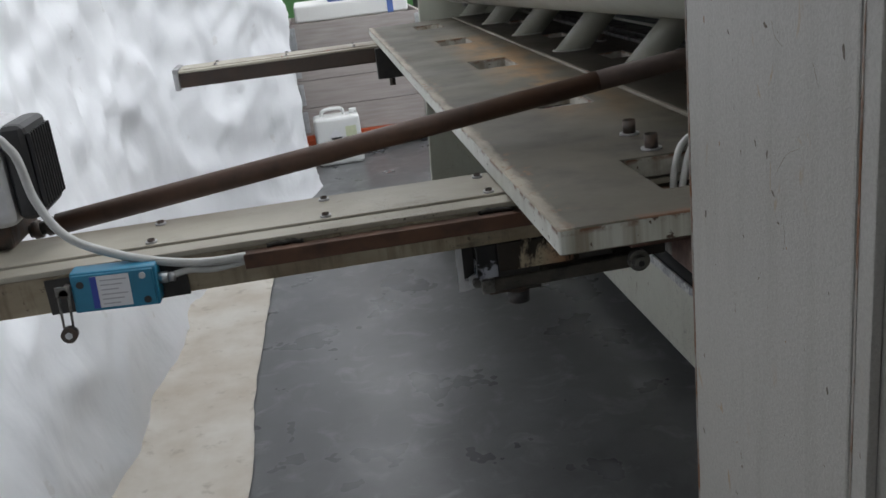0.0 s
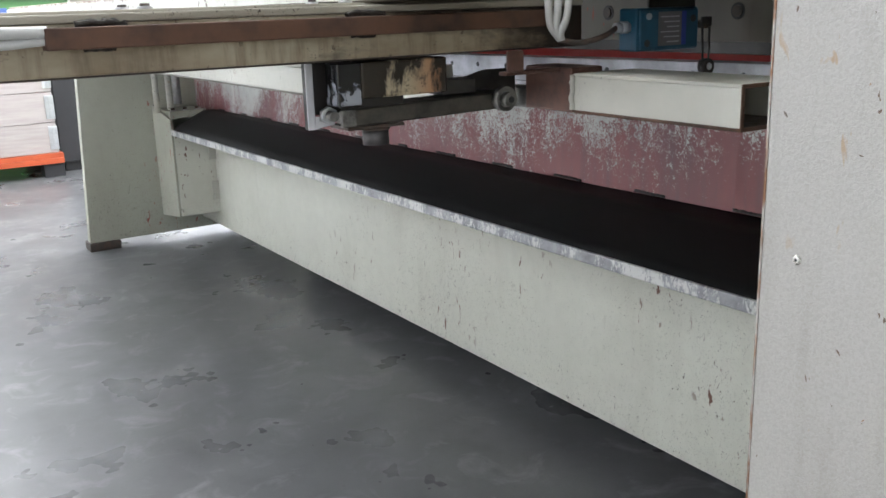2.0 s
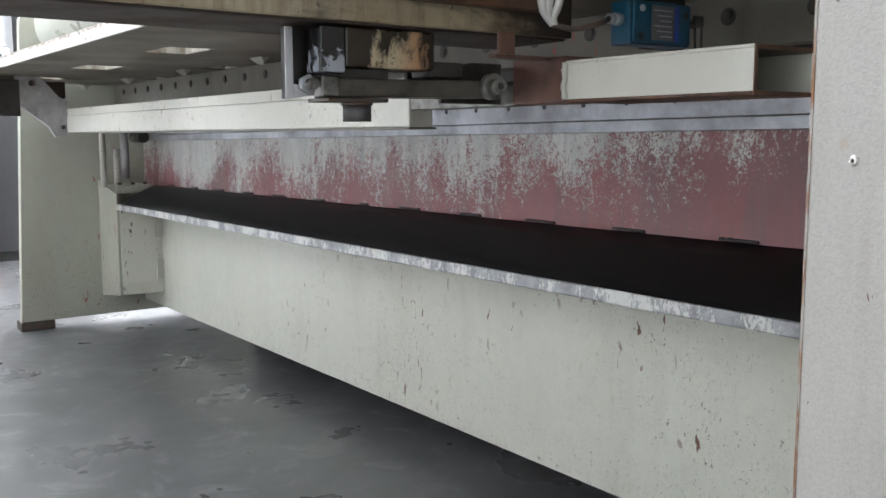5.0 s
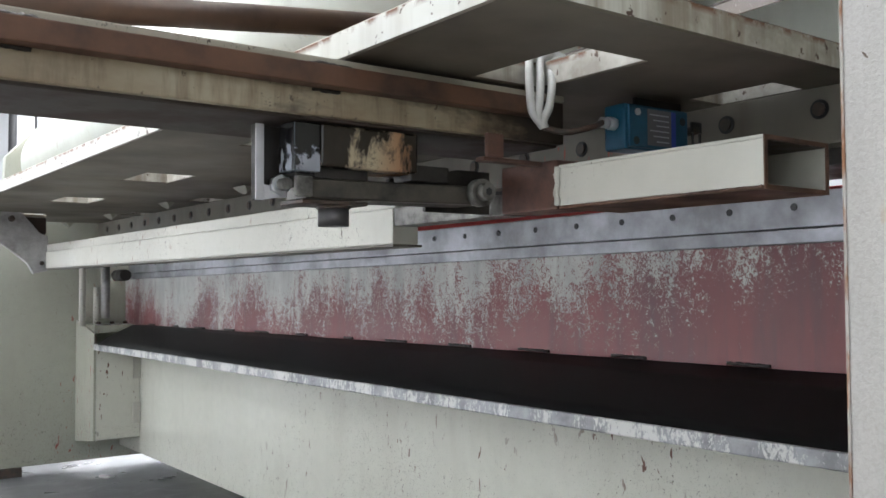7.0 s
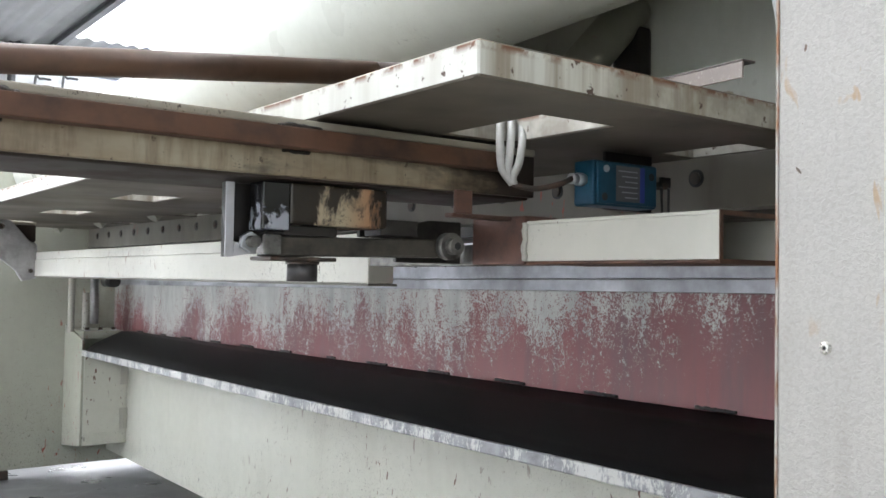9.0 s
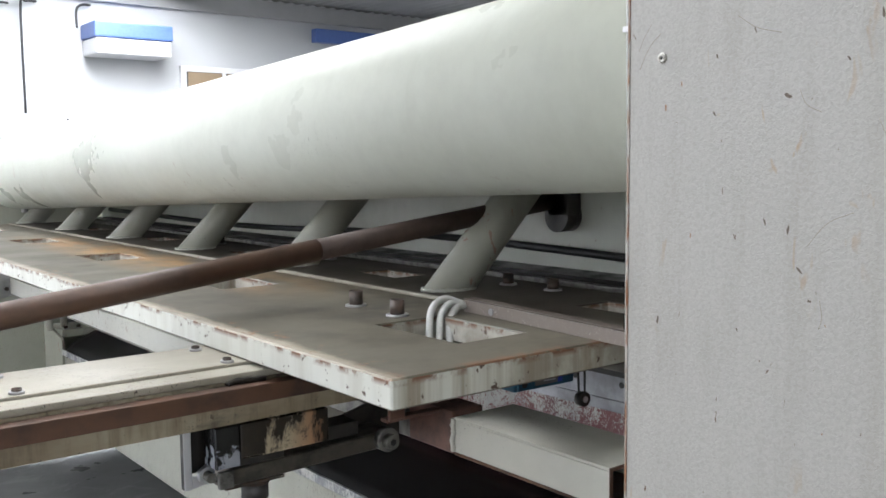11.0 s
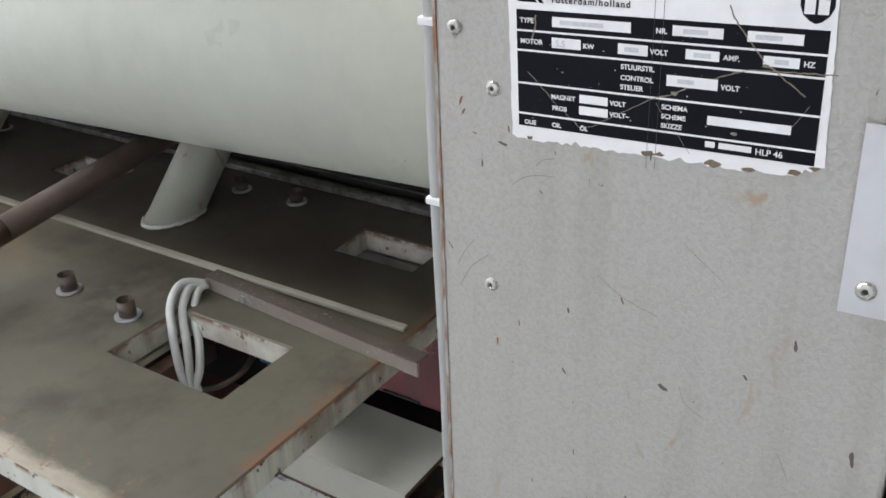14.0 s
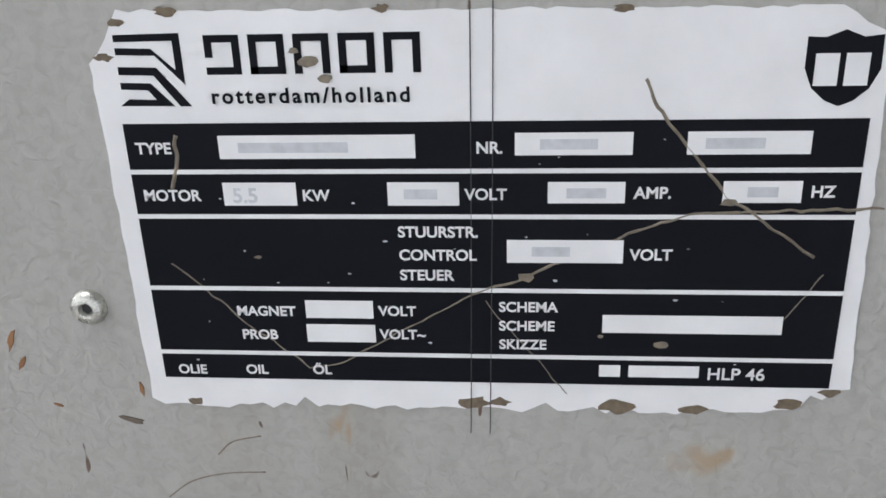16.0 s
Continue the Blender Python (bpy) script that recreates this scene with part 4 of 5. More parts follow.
for i in range(13):                                     # tack welds along the chute's upper edge
    y = 0.25 + 0.24 * i
    part("tack_weld", weld([(0.6465, y, 0.597 - 0.0075 * (y - 0.4)), (0.6465, y + rnd.uniform(0.04, 0.09), 0.597 - 0.0075 * (y - 0.4))], 0.0028, i), GREASE, chute)

# ---- ram with gauge plate, pipe and struts ----
ram = thing("ram_beam", "cream ram beam with thick oily gauge plate, stiffening pipe and slanting struts", "machine ram")
HOLES = [(0.109, 0.217, 0.352 + 0.652 * i, 0.526 + 0.655 * i) for i in range(5)] + [(0.43, 0.50, 0.335 + 0.6 * i, 0.462 + 0.6 * i) for i in range(5)]
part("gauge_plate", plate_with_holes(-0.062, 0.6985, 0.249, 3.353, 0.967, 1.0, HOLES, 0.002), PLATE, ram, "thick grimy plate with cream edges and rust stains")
part("ridge", box(0.304, 0.3145, 0.26, 3.34, 1.0002, 1.006, 0.002), ARM, ram, "pale raised weld seam")
part("back_plate", box(0.699, 0.730, 0.03, 3.44, 0.88, 1.335, 0.002), PIPE, ram)
# added strip, unseen behind the pipe, keeps skylight off the gauge plate
part("shade_flange", box(0.42, 0.6985, 0.03, 3.44, 1.315, 1.3345, 0.002), PIPE, ram)
part("ledge_bar", box(0.615, 0.6985, 0.25, 3.35, 1.0005, 1.014, 0.002), GREASE, ram, "dark bar along the back plate")
part("guide_strip", box(0.575, 0.592, 0.26, 3.34, 1.0005, 1.010, 0.002), DULL, ram, "dull bare guide strip")
part("cable_run", tube([(0.68, 0.3, 1.04), (0.685, 1.2, 1.055), (0.68, 2.1, 1.035), (0.685, 3.3, 1.045)], 0.008), BLACK, ram)
PA, PB, PR = Vector((0.352, -0.02, 1.331)), Vector((0.368, 3.40, 1.197)), 0.142
pipe = part("pipe", rod(PA, PB, PR, 64), PIPE, ram, "long pale stiffening pipe with scuffs")
bm = bmesh.new()
bmesh.ops.create_uvsphere(bm, u_segments=48, v_segments=16, radius=PR, matrix=Matrix.Translation(PB) @ Matrix.Diagonal((1, 0.35, 1, 1)))
for f in bm.faces:
    f.smooth = True
part("pipe_cap", bm, PIPE, ram)
part("drain_plug", rod(PB + Vector((0, -0.06, -PR - 0.012)), PB + Vector((0, -0.06, -PR + 0.01)), 0.012, 12), STEEL, ram)
for i in range(6):
    y = 0.738 + 0.5325 * i
    s = part("strut", rod((0.378, y, 0.975), (0.683, y, 1.280), 0.0365, 30), STRUT, ram, "slanting tube strut")
    ring = [(0.403 + 0.0515 * math.cos(a), y + 0.0355 * math.sin(a), 1.002) for a in (k * math.pi / 8 for k in range(17))]
    part("weld_ring", weld(ring, 0.0032, i), PIPE, s)
for x, y in ((0.178, 0.684), (0.172, 0.567)):
    bolt(ram, (x, y, 1.0), (0, 0, 1), 0.0105, 0.024)
for x, y in ((0.52, 0.715), (0.525, 0.608), (0.52, 1.32), (0.525, 1.42), (0.52, 1.9), (0.52, 2.02)):
    bolt(ram, (x, y, 1.0), (0, 0, 1), 0.010, 0.02)
part("bracket", join(box(0.66, 0.6985, 0.705, 0.765, 1.11, 1.24, 0.008), rod((0.66, 0.735, 1.115), (0.6985, 0.735, 1.115), 0.03, 20)), GREASE, ram, "black bracket that holds the shaft end")
part("strap", box(0.55, 0.6985, 0.95, 1.12, 1.19, 1.204, 0.003), GREASE, ram)
# bar's paint is darkened to hold the shade under the plate
clampbar = part("knife_bar", box(0.495, 0.535, 0.262, 3.34, 0.893, 0.9665, 0.002), GRIMYSHADE, ram, "grimy upper knife bar, darkened for the shade under the plate, with a row of socket bolts")
for i in range(22):
    y = 0.312 + 0.1385 * i
    part("bolt_hole", join(rod((0.4935, y, 0.938), (0.50, y, 0.938), 0.0125, 16)), BLACK, clampbar)
    part("bolt_head", rod((0.491, y, 0.938), (0.4934, y, 0.938), 0.0085, 12), BOLT, clampbar)
part("upper_knife", box(0.5355, 0.6985, 0.262, 3.34, 0.872, 0.9665, 0.002), GREASE, ram)


# ---- back gauge arms ----
def gauge_arm(xa, xb, y, label, screws, bar, side):
    arm = thing("back_gauge", label, "back gauge", "back gauge arms")
    # web is painted dark so that the arm's underside reads as shaded
    part("web", box(xa, xb, y + 0.012, y + 0.165, 0.897, 0.9535, 0.003), DARKARM, arm, "box section painted dark for its shaded underside")
    part("top_plate", box(xa, xb, y + 0.040, y + 0.175, 0.954, 0.9665, 0.002), ARM, arm, "worn cream cover plate")
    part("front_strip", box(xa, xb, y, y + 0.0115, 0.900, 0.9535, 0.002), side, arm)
    part("front_ledge", box(xa, xb, y - 0.002, y + 0.0385, 0.954, 0.963, 0.002), ARM, arm)
    for x in screws:
        for yy in (y + 0.052, y + 0.15):
            bolt(arm, (x, yy, 0.9665), (0, 0, 1), 0.0055, 0.006, BOLT, STEEL)
    if bar:
        a, b = bar
        angle = part("angle_bar", box(a, b, y - 0.024, y - 0.0025, 0.928, 0.950, 0.0015), RUST, arm, "rusty steel bar welded to the side")
        for x in (a + 0.06, a + 0.37):
            part("weld", weld([(x - 0.026, y - 0.004, 0.951), (x - 0.01, y - 0.003, 0.9535), (x + 0.012, y - 0.004, 0.952), (x + 0.026, y - 0.004, 0.951)], 0.0042, int(x * 100) + 50), WELD, angle)
            part("weld", weld([(x - 0.02, y - 0.003, 0.927), (x + 0.012, y - 0.003, 0.9265)], 0.0022, int(x * 100) + 90), WELD, angle)
    return arm


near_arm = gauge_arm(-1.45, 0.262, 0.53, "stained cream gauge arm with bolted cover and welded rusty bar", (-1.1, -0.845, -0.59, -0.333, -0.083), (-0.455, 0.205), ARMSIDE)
part("end_patch", box(-0.735, -0.54, 0.526, 0.5296, 0.898, 0.95, 0.001), GREASE, near_arm, "black patch behind the switch")
# front strip takes the dark colour for the arm's shadow side
far_arm = gauge_arm(-0.84, 0.215, 2.96, "stained far gauge arm, front painted dark as its shadow side, ending in a steel cap", (-0.7, -0.42, -0.15), None, DARKARM)
part("end_cap", box(-0.862, -0.8405, 2.955, 3.14, 0.890, 0.972, 0.004), STEEL, far_arm, "steel end cap")
part("clamp", box(-0.075, 0.06, 2.92, 2.957, 0.835, 0.955, 0.004), GREASE, far_arm, "dark clamp block")
part("stop", rod((-0.02, 2.94, 0.805), (-0.02, 2.94, 0.835), 0.012, 14), BOLT, far_arm)

# ---- cross rail of the back gauge ----
cross = thing("gauge_rail", "pale painted back gauge rail in welded sections under the plate", "gauge rail")
part("long_rail", box(0.207, 0.255, 0.846, 2.93, 0.783, 0.838, 0.003), RAIL, cross, "white painted long rail")
part("upper_strip", box(0.212, 0.25, 0.846, 2.935, 0.8385, 0.862, 0.002), RAIL, cross)
part("joint_bar", box(0.209, 0.25, 0.5885, 0.8455, 0.810, 0.838, 0.002), DULL, cross, "bare grey joint bar")
part("rail_base", box(0.2075, 0.262, 0.846, 2.93, 0.779, 0.7828, 0.001), GRIMYSHADE, cross, "brown stained underside plate")
part("burnt_section", box(0.2055, 0.262, 0.4855, 0.588, 0.811, 0.872, 0.003), BURNT, cross, "brown heat-stained section")
part("burnt_tab", join(box(0.1115, 0.1380, 0.503, 0.5085, 0.870, 0.899, 0.0025), box(0.112, 0.2053, 0.509, 0.526, 0.866, 0.8715, 0.002)), BURNT, cross, "curled brown tab")
part("weld_seam", weld([(0.206, 0.4835, 0.816), (0.206, 0.4835, 0.862)], 0.004, 3), RAIL, cross)
part("tube_wall", box(0.2065, 0.318, 0.199, 0.4825, 0.8605, 0.8645, 0.001), RAIL, cross)
part("tube_wall", box(0.2065, 0.318, 0.199, 0.4825, 0.811, 0.815, 0.001), RUST, cross, "rusty underside of the tube")
for xa, xb in ((0.2065, 0.2105), (0.314, 0.318)):
    part("tube_wall", box(xa, xb, 0.199, 0.4825, 0.8152, 0.8603, 0.0008), RAIL, cross)
part("rusty_end", join(box(0.2060, 0.2112, 0.1975, 0.1988, 0.811, 0.8645), box(0.3134, 0.3185, 0.1975, 0.1988, 0.811, 0.8645), box(0.2115, 0.313, 0.1975, 0.1988, 0.811, 0.8155), box(0.2115, 0.313, 0.1975, 0.1988, 0.8600, 0.8645)), RUST, cross, "rusty cut end of the tube")
part("rusty_edge", weld([(0.2066, 0.20, 0.8135), (0.2066, 0.33, 0.8128), (0.2066, 0.48, 0.8125)], 0.0016, 21), RUST, cross, "rust along the lower edge")
part("liner", join(box(0.2107, 0.2115, 0.2, 0.48, 0.8155, 0.86), box(0.2118, 0.3138, 0.2, 0.48, 0.8153, 0.8161), box(0.2118, 0.3138, 0.2, 0.48, 0.8594, 0.8602)), BOLT, cross, "dark sheets lining the inside of the tube")
part("tube_plug", rod((0.228, 0.235, 0.838), (0.228, 0.30, 0.838), 0.013, 16), RUST, cross, "rusty rod end inside the tube")
part("far_bracket", prism([(0.05, 0.975), (0.12, 0.98), (0.19, 0.90), (0.215, 0.89), (0.215, 0.775), (0.17, 0.765), (0.15, 0.80), (0.05, 0.88)], "y", 2.936, 2.955, 0.002), STEEL, cross, "bare steel end bracket")
bolt(cross, (0.10, 2.936, 0.945), (0, -1, 0), 0.010, 0.012)
bolt(cross, (0.195, 2.936, 0.80), (0, -1, 0), 0.007, 0.010)

# ---- clamp carriage below the near arm ----
clamp = thing("gauge_clamp", "greasy steel clamp carriage with bolts under the gauge arm", "clamp")
OILY = metal("oily_angle", (0.030, 0.026, 0.022), (0.008, 0.007, 0.007), 0.9, 0.5, 0.0, 30)
part("angle_web", box(-0.1350, -0.0890, 0.5905, 0.612, 0.829, 0.8945, 0.0015), GREASE, clamp, "oil-black angle behind the bright edge")
part("angle_leg", box(-0.1450, -0.1356, 0.5822, 0.592, 0.812, 0.8943, 0.0008), OILY, clamp)
part("bright_edge", join(box(-0.1452, -0.1354, 0.580, 0.582, 0.812, 0.8943, 0.0006), prism([(-0.1352, 0.8125), (-0.122, 0.815), (-0.108, 0.816), (-0.108, 0.8295), (-0.122, 0.829), (-0.128, 0.8275), (-0.1352, 0.829)], "y", 0.580, 0.582)), ALU, clamp, "bare bright edge of the angle")
part("grease_block", box(-0.110, -0.0885, 0.6125, 0.64, 0.835, 0.8945, 0.002), GREASE, clamp)
part("smeared_face", box(-0.1190, -0.0870, 0.5435, 0.578, 0.842, 0.8942, 0.0015), smeared_material(), clamp, "bright block smeared with black grease")
part("slide_block", box(-0.0865, 0.041, 0.543, 0.603, 0.849, 0.8945, 0.003), stained_material(), clamp, "oily brown block with pale and rusty stains")
part("pad", box(-0.110, -0.03, 0.556, 0.65, 0.838, 0.8415, 0.001), GREASE, clamp)
part("bar", prism([(-0.094, 0.814), (-0.03, 0.815), (0.150, 0.8185), (0.150, 0.841), (-0.03, 0.837), (-0.094, 0.836)], "y", 0.553, 0.61, 0.002), metal("oily_bar", (0.085, 0.075, 0.062), (0.010, 0.009, 0.008), 0.95, 0.3, 0.35, 26), clamp, "oily steel bar")
part("bar_top", box(-0.088, -0.02, 0.555, 0.60, 0.8372, 0.8485, 0.001), GREASE, clamp)
part("bar_nose", box(-0.114, -0.0942, 0.546, 0.5545, 0.815, 0.837, 0.002), DULL, clamp, "bright machined nose of the bar")
part("washer_plate", box(-0.102, -0.019, 0.556, 0.61, 0.809, 0.8135, 0.0015), BOLT, clamp)
cap = part("cap_bolt", rod((-0.053, 0.575, 0.786), (-0.053, 0.575, 0.808), 0.0175, 28), metal("cap_steel", (0.10, 0.095, 0.095), (0.025, 0.022, 0.022), 0.8, 0.35, 0.7, 40), clamp, "large dark cap bolt")
part("bolt_collar", rod((-0.053, 0.575, 0.8055), (-0.053, 0.575, 0.8088), 0.0195, 28), BOLT, cap)
part("gusset", prism([(0.045, 0.842), (0.10, 0.842), (0.10, 0.812), (0.2045, 0.812), (0.2045, 0.868), (0.15, 0.868), (0.10, 0.856), (0.045, 0.850)], "y", 0.6105, 0.618, 0.001), OILY, clamp, "oily steel gusset plate")
part("spacer", box(0.045, 0.10, 0.562, 0.60, 0.8425, 0.862, 0.002), OILY, clamp)
part("threaded_end", rod((-0.119, 0.5798, 0.829), (-0.119, 0.558, 0.829), 0.0065, 14), DULL, clamp)
part("nut", rod((-0.119, 0.5715, 0.829), (-0.119, 0.5798, 0.829), 0.0115, 6), ZINC, clamp, "steel hexagon nut")
roller = part("roller", rod((0.136, 0.540, 0.832), (0.136, 0.5525, 0.832), 0.017, 26), DULL, clamp, "steel roller on a socket bolt")
part("hub", rod((0.134, 0.527, 0.832), (0.134, 0.5395, 0.832), 0.0105, 18), DULL, roller)
part("socket", rod((0.134, 0.5262, 0.832), (0.134, 0.5272, 0.832), 0.005, 6), BLACK, roller)


# ---- limit switches ----
def limit_switch(label, s=1, enamel=None):
    """Built at its own place: body 0.115 long in x, 0.058 high in z, front towards -y; s = -1 mirrors it in x."""
    sw = thing("limit_switch", label, "limit switch", "limit switches")

    def bx(xa, xb, *rest):
        return box(min(s * xa, s * xb), max(s * xa, s * xb), *rest)

    part("body", bx(-0.0575, 0.0575, -0.018, 0.018, -0.029, 0.029, 0.003, 2), enamel or BLUE, sw, "blue enamelled body")
    part("cover", bx(-0.054, 0.054, -0.0225, -0.0185, -0.0265, 0.0265, 0.0015), enamel or BLUE, sw, "blue cover plate")
    # mirrored switch: label painted dark grey for the shade it sits in
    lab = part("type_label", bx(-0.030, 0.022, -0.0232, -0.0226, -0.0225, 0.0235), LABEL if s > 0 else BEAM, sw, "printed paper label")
    part("stripe", bx(-0.030, -0.0215, -0.0236, -0.0233, -0.0225, 0.0235), LABELBLUE, lab)
    for i in range(6):
        part("print_bar", bx(-0.017, 0.018 - 0.006 * (i % 3), -0.0235, -0.0233, 0.016 - i * 0.0068, 0.0176 - i * 0.0068), LABELGREY, lab)
    for x, z in ((-0.044, 0.013), (0.042, -0.018)):
        part("screw_hole", rod((s * x, -0.0229, z), (s * x, -0.0220, z), 0.0052, 14), BLACK, sw)
    part("cover_screw", rod((s * 0.040, -0.0245, 0.018), (s * 0.040, -0.0222, 0.018), 0.0045, 14), ZINC, sw)
    g = part("gland", rod((s * 0.0575, 0, 0.004), (s * 0.070, 0, 0.004), 0.0085, 6), ZINC, sw, "nickel cable gland")
    part("gland_nut", rod((s * 0.0705, 0, 0.004), (s * 0.080, 0, 0.004), 0.007, 14), STEEL, g)
    fork = join(prism([(s * u, v) for u, v in ((-0.0765, 0.0), (-0.0725, 0.0), (-0.0735, -0.046), (-0.0765, -0.046))], "y", -0.026, -0.0235, 0.0006),
                prism([(s * u, v) for u, v in ((-0.0625, 0.0), (-0.0585, 0.0), (-0.0615, -0.046), (-0.0645, -0.046))], "y", -0.026, -0.0235, 0.0006),
                bx(-0.0775, -0.0575, -0.0265, -0.0232, 0.0005, 0.0145, 0.001))
    # mirrored switch: lever and roller likewise darkened for shade
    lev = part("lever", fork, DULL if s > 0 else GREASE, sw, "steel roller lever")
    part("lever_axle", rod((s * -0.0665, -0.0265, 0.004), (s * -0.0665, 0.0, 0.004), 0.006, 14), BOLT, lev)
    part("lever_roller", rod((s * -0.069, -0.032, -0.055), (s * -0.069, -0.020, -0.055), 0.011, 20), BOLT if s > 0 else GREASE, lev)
    part("roller_pin", rod((s * -0.069, -0.0335, -0.055), (s * -0.069, -0.0318, -0.055), 0.0052, 6), ZINC, lev)
    return sw


switch = limit_switch("blue limit switch with roller lever and printed label on the arm")
switch.matrix_basis = pose(-0.633, 0.5075, 0.934, 0, 2.5, 0)
# darker copy of the blue enamel, with the plate's shade put into the colour
under = limit_switch("blue limit switch in the shade under the gauge plate", -1, plain("shaded_blue_enamel", (0.010, 0.085, 0.15), 0.42, 0, 0.5, 40))
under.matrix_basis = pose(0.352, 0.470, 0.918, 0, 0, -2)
part("bracket", box(0.0, 0.09, 0.0185, 0.025, -0.03, 0.0485, 0.002), GREASE, under)

# ---- shaft and motor ----
shaft = thing("drive_shaft", "long brown steel shaft with a sleeve joint", "shaft")
SA, SB = Vector((-0.80, 0.730, 0.9735)), Vector((0.68, 0.752, 1.146))
part("thin_tube", rod(SA.lerp(SB, 0.03), SA.lerp(SB, 0.64), 0.0172, 28), SHAFT, shaft)
part("thick_tube", rod(SA.lerp(SB, 0.6401), SA.lerp(SB, 0.985), 0.0170, 28), DARKSHAFT, shaft, "darker brown end of the shaft")
joint = part("joint", rod(SA, SA.lerp(SB, 0.03), 0.011, 20), GREASE, shaft, "dark universal joint")
for t in (0.004, 0.018):
    part("joint_ring", rod(SA.lerp(SB, t), SA.lerp(SB, t + 0.008), 0.0145, 20), BOLT, joint)
motor = thing("gauge_motor", "grey gauge motor with black ribbed cowl on the arm", "motor")
part("gearbox", box(-0.90, -0.805, 0.655, 0.80, 0.967, 1.012, 0.008), BOLT, motor, "dark gearbox")
part("body", box(-1.05, -0.772, 0.60, 0.74, 1.0125, 1.165, 0.02, 3), ALU, motor, "pale grey motor body")
cowl = part("cowl", box(-0.7715, -0.735, 0.605, 0.735, 1.02, 1.16, 0.016, 3), BLACK, motor, "black fan cowl")
for i in range(9):
    part("rib", box(-0.7345, -0.729, 0.615 + 0.013 * i, 0.620 + 0.013 * i, 1.035, 1.145, 0.001), BLACK, cowl)

# ---- cables ----
c1 = thing("switch_cable", "grey round cable from the motor to the switch", "cable")
part("sheath", tube([(-1.05, 0.57, 1.155), (-0.80, 0.56, 1.16), (-0.742, 0.555, 1.135), (-0.725, 0.55, 1.06), (-0.69, 0.535, 1.005), (-0.62, 0.52, 0.972), (-0.55, 0.512, 0.953), (-0.50, 0.51, 0.947), (-0.452, 0.513, 0.946)], 0.0062, 12, 10), CABLE, c1)
c2 = thing("switch_cable", "thin grey cable from the switch gland to the bar", "cable")
part("sheath", tube([(-0.553, 0.5075, 0.937), (-0.53, 0.508, 0.94), (-0.50, 0.511, 0.935), (-0.452, 0.514, 0.938)], 0.0048, 10), CABLE, c2)
c3 = thing("looped_cable", "three white cable loops hanging through the plate opening", "cable")
LOOP = [(0.262, 0.528, 1.012), (0.236, 0.540, 1.021), (0.206, 0.530, 1.010), (0.188, 0.513, 0.984), (0.180, 0.503, 0.952), (0.179, 0.497, 0.928), (0.190, 0.490, 0.910)]
for i in range(3):
    d = Vector((0.8, -0.6, 0)) * 0.0115 * i
    part("loop", tube([Vector(q) + d * k + Vector((0, 0, -0.008 * i * k)) for q, k in zip(LOOP, (0.1, 0.8, 1.1, 1.2, 1.0, 0.55, 0.05))], 0.0053, 12, 8), CABLE, c3)
# grey lead given a dark colour for the shade below the plate
part("lead", tube([(0.190, 0.490, 0.910), (0.215, 0.478, 0.905), (0.245, 0.467, 0.912), (0.274, 0.472, 0.922)], 0.0038, 10), BOLT, c3)
tray = thing("cable_angle", "brown rust-spotted angle bar that guards cables on the plate", "cable guard")
ANG = Matrix.Translation((0.2635, 0.39, 1.0)) @ Matrix.Rotation(radians(-4.7), 4, "Z")
bm = box(-0.0085, 0.012, -0.195, 0.142, 0.0175, 0.020, 0.001)
bm.transform(ANG)
part("angle", bm, paint("spotted_angle", (0.065, 0.048, 0.044), chips=2.4, primer=(0.10, 0.05, 0.035), chip=(0.50, 0.46, 0.42)), tray)
bm = box(-0.0085, -0.0058, -0.195, 0.142, 0.0003, 0.0172, 0.001)
bm.transform(ANG)
part("front_leg", bm, paint("red_flecked_paint", (0.22, 0.185, 0.17), chips=3.0, chip=(0.48, 0.45, 0.42), primer=(0.28, 0.05, 0.04)), tray, "flaking leg with red primer showing")
bm = rod((-0.0105, 0.075, 0.008), (-0.0086, 0.075, 0.008), 0.005, 14)
bm.transform(ANG)
part("rivet", bm, STEEL, tray)
cond = thing("conduit", "grey plastic conduit clipped down the edge of the housing", "conduit")
pipeline = part("pipe", tube([(0.03, 0.022, 1.9), (0.03, 0.022, 1.5), (0.03, 0.0225, 1.33), (0.03, 0.021, 1.20), (0.03, 0.021, 1.06), (0.036, 0.021, 0.99), (0.08, 0.022, 0.94), (0.2, 0.024, 0.925)], 0.0045, 12, 10), CONDUIT, cond)
for z in (1.60, 1.437, 1.325):
    part("clip", box(0.0242, 0.0358, 0.0, 0.0277, z - 0.0024, z + 0.0024, 0.001), LABEL, cond)

# ---- white tarpaulin over a stack ----
cover = thing("tarpaulin", "creased white tarpaulin hanging over a tall stack", "tarpaulin")
PLAN = [(-1.13, -1.2), (-1.08, 0.8), (-1.03, 1.6), (-1.0, 2.4), (-0.99, 3.0), (-0.86, 3.55), (-0.66, 4.1), (-0.47, 4.5), (-0.40, 4.72), (-0.46, 5.1)]


def along(points, n):
    pts = [Vector((*p, 0)) for p in points]
    total = [0.0]
    for a, b in zip(pts, pts[1:]):
        total.append(total[-1] + (b - a).length)
    out = []
    for i in range(n):
        s = total[-1] * i / (n - 1)
        k = max(j for j in range(len(total) - 1) if total[j] <= s + 1e-9)
        out.append(pts[k].lerp(pts[k + 1], min(1, (s - total[k]) / (total[k + 1] - total[k]))))
    return out


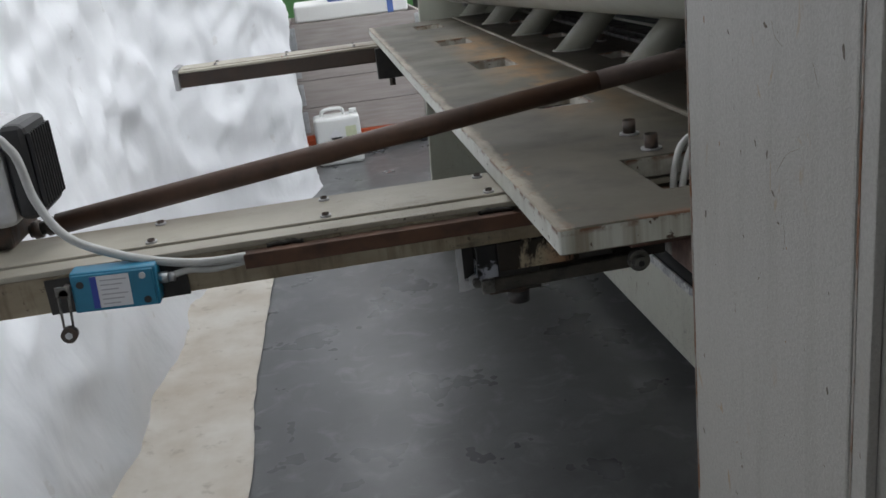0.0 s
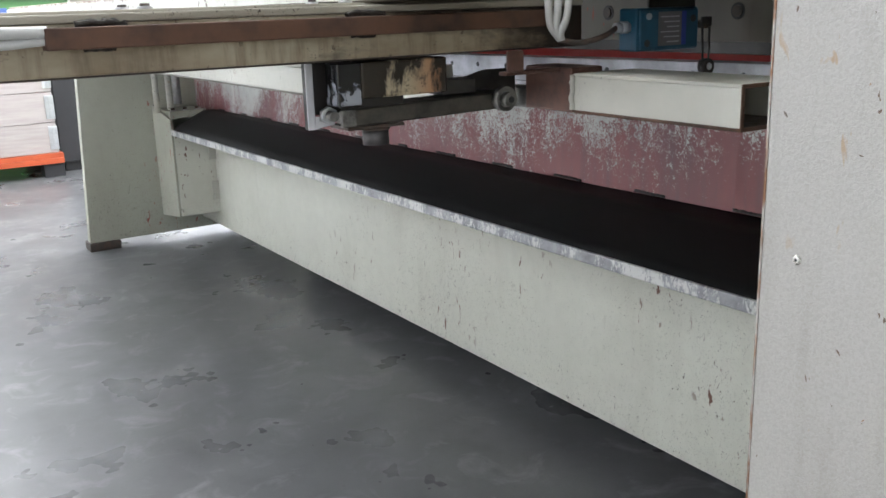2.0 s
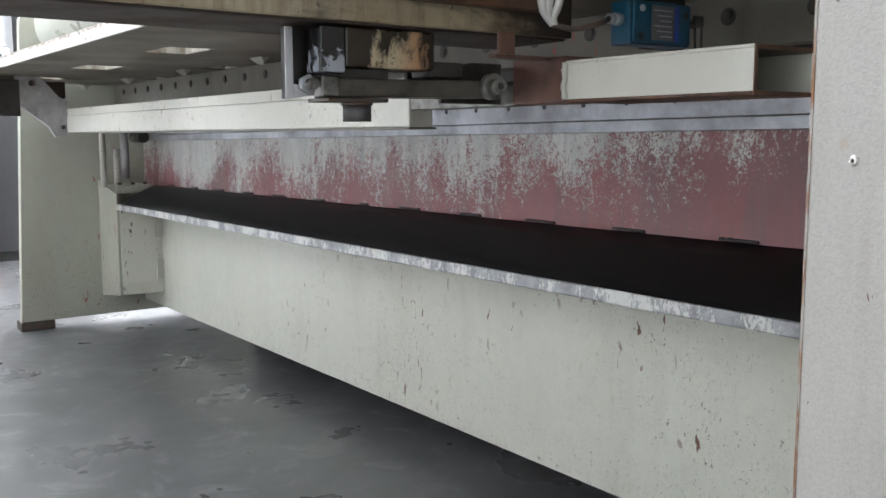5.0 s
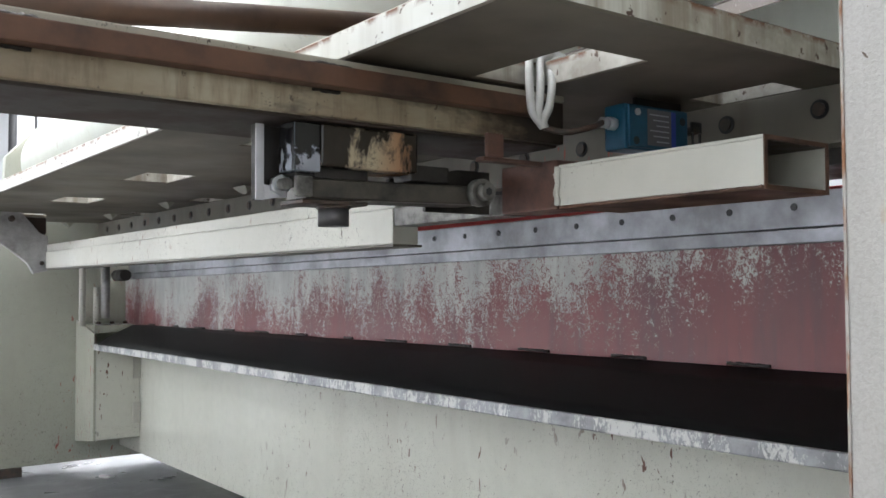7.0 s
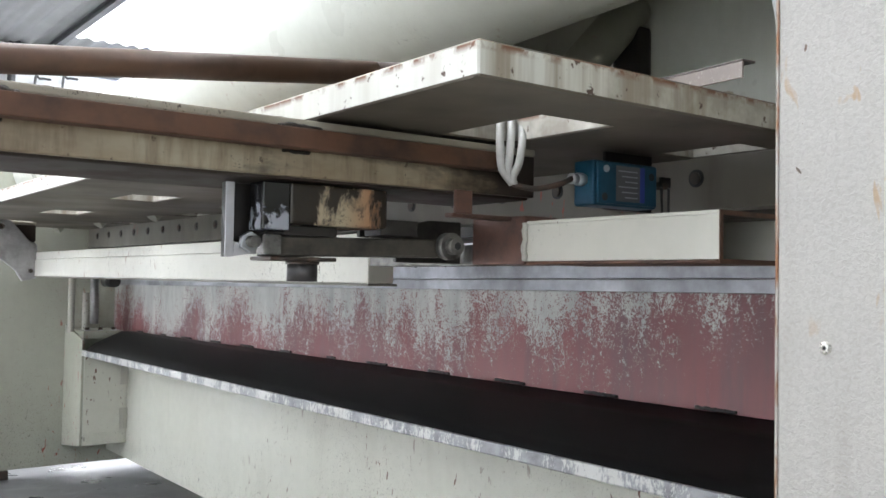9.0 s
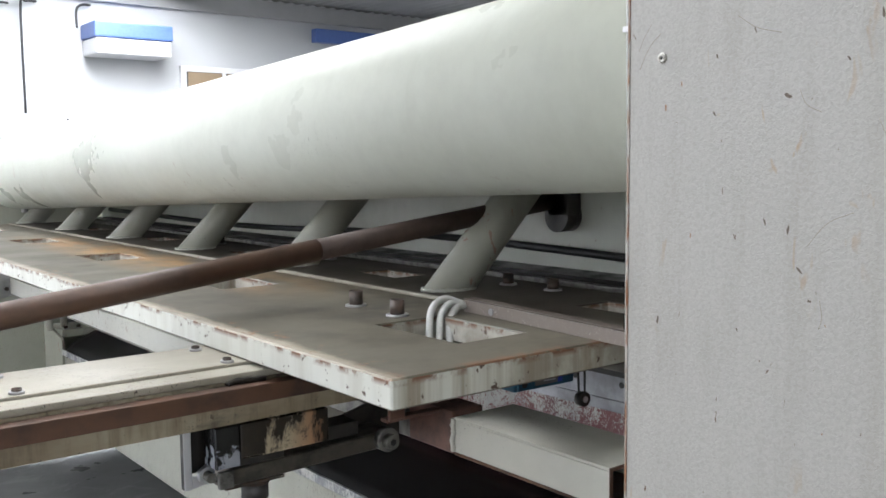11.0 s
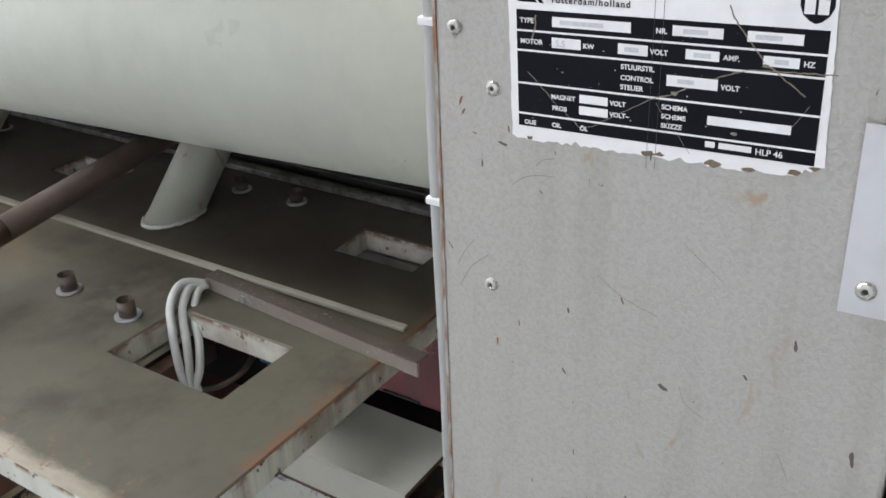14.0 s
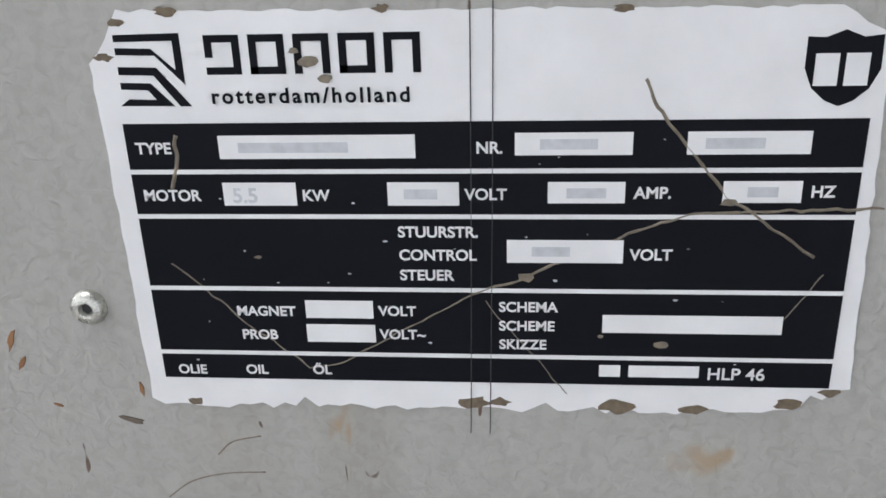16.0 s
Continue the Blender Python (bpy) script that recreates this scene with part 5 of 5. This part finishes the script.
line = along(PLAN, 280)
bm = bmesh.new()
rows = []
for j in range(100):
    z = 0.004 + 2.7 * (j / 99) ** 1.25
    row = []
    for i, p in enumerate(line):
        d = (line[min(i + 1, 279)] - line[max(i - 1, 0)]).normalized()
        n = Vector((d.y, -d.x, 0))
        s = i * 0.0244
        fold = 0.05 * noise.noise(Vector((s * 1.6, z * 0.5, 3))) + 0.022 * noise.noise(Vector((s * 5, z * 1.6, 9))) + 0.010 * noise.noise(Vector((s * 13 + z * 4, z * 6, 1)))
        fold += 0.016 * noise.noise(Vector((s * 7 - z * 5, z * 9, 12))) + 0.014 * (1 - min(1, abs(math.sin(1.45 * z + 0.25 * s)) * 9)) + 0.012 * (1 - min(1, abs(math.sin(1.1 * z - 1.3 * s)) * 8))
        crease = 0.030 * abs(noise.noise(Vector((s * 2.2 + z * 1.7, z * 2.6 - s, 5))))
        row.append(bm.verts.new(p + n * (fold * min(1, 0.25 + z) - 1.6 * crease - (0.13 if p.y < 3.3 else max(0.02, 0.13 - 0.11 * (p.y - 3.3))) * z + 0.05 * math.exp(-z * 9)) + Vector((0, 0, z))))
    rows.append(row)
for a, b in zip(rows, rows[1:]):
    for i in range(279):
        bm.faces.new((a[i], b[i], b[i + 1], a[i + 1])).smooth = True
part("sheet", bm, TARP, cover)
bm = bmesh.new()
rows = []
for i in range(120):
    y = -1.2 + 4.6 * i / 119
    edge = -0.665 + 0.018 * noise.noise(Vector((y * 2.2, 0, 0))) + 0.008 * noise.noise(Vector((y * 9, 4, 0))) + 0.04 * max(0, y - 2.4)
    rows.append([bm.verts.new((-1.10 + (edge + 1.10) * k / 9, y, 0.006 + 0.006 * (noise.noise(Vector((y * 6, k * 0.8, 2))) + 1) * (1 if k < 9 else 0.1) + (0.05 * (1 - k / 3) if k < 3 else 0))) for k in range(10)])
for a, b in zip(rows, rows[1:]):
    for k in range(9):
        bm.faces.new((a[k], a[k + 1], b[k + 1], b[k])).smooth = True
part("skirt", bm, SKIRT, cover, "soiled beige hem lying on the floor")

# ---- goods behind the machine ----
stack = thing("pallet_collars", "stack of grey wooden pallet collars with steel hinges", "pallet collar")
for k in range(4):
    z = 0.15 + 0.187 * k
    for ya in (5.60, 6.36):
        part("board", box(-0.46, 0.44, ya, ya + 0.022, z, z + 0.183, 0.003), WOOD, stack)
    for xa in (-0.46, 0.418):
        part("board", box(xa, xa + 0.022, 5.6225, 6.3595, z, z + 0.183, 0.003), WOOD, stack)
    for xa in (-0.465, 0.392):
        part("hinge", join(box(xa, xa + 0.052, 5.594, 5.5995, z + 0.02, z + 0.165, 0.002), box(xa + 0.02, xa + 0.035, 5.589, 5.594, z + 0.03, z + 0.155, 0.002)), ZINC, stack, "galvanised steel hinge")
pallet = thing("orange_pallet", "orange painted pallet on black feet", "pallet")
for i in range(5):
    part("slat", box(-0.47, 0.46, 5.58 + 0.165 * i, 5.70 + 0.165 * i, 0.118, 0.1485, 0.003), ORANGE, pallet)
part("front_board", box(-0.47, 0.46, 5.575, 5.60, 0.085, 0.1175, 0.003), ORANGE, pallet)
for xa in (-0.42, -0.04, 0.34):
    for ya in (5.60, 6.2):
        part("foot", box(xa, xa + 0.12, ya, ya + 0.12, 0, 0.0845, 0.004), DARKGAP, pallet)
foam = thing("foam_tray", "white foam tray with blue tape on the collars", "foam tray")
part("tray", box(-0.40, 0.36, 5.62, 6.2, 0.899, 1.01, 0.02, 3), FOAM, foam)
part("tape", box(0.22, 0.26, 5.613, 5.6195, 0.90, 1.02, 0.001), SKYBLUE, foam, "strip of blue tape")
blue = thing("blue_sheet", "folded blue plastic sheet on the foam tray", "plastic sheet")
part("sheet", box(-0.17, 0.08, 5.66, 5.95, 1.0105, 1.06, 0.012, 3), SKYBLUE, blue)
can = thing("jerrycan", "white plastic jerrycan with a hazard label", "jerrycan")
part("body", box(-0.385, -0.085, 5.22, 5.42, 0.001, 0.315, 0.03, 4), PLASTIC, can)
part("handle", tube([(-0.33, 5.32, 0.31), (-0.31, 5.32, 0.352), (-0.2, 5.32, 0.355), (-0.18, 5.32, 0.31)], 0.012), PLASTIC, can)
part("cap", rod((-0.12, 5.32, 0.312), (-0.12, 5.32, 0.345), 0.025, 18), PLASTIC, can)
lab = part("hazard_label", prism([(-0.30, 0.19), (-0.25, 0.24), (-0.20, 0.19), (-0.25, 0.14)], "y", 5.2175, 5.2195), LABEL, can, "white diamond hazard label")
part("label_half", prism([(-0.29, 0.187), (-0.21, 0.187), (-0.25, 0.147)], "y", 5.2165, 5.2172), BLACK, lab)
part("text_label", box(-0.185, -0.115, 5.2175, 5.2195, 0.13, 0.25), plain("pale_green_label", (0.62, 0.66, 0.45), 0.5), can)
cab = thing("dark_cabinet", "dark steel cabinet standing behind the frame", "cabinet")
part("body", box(0.475, 1.05, 5.75, 6.35, 0.06, 0.95, 0.006), DARKGAP, cab)
part("plinth", box(0.5, 1.02, 5.78, 6.32, 0, 0.0595), BLACK, cab)
mach = thing("green_machine", "green enamelled bench machine with a white head", "machine")
part("base", box(-1.0, 0.93, 7.0, 7.6, 0, 1.10, 0.015, 2), GREEN, mach)
part("bed_top", box(-1.0, 0.96, 6.96, 7.64, 1.1005, 1.17, 0.01, 2), GREEN, mach)
part("head", box(0.55, 0.88, 7.05, 7.5, 1.171, 1.42, 0.02, 3), ALU, mach)
part("control", box(0.60, 0.82, 7.03, 7.0495, 1.24, 1.37, 0.004), BLACK, mach)
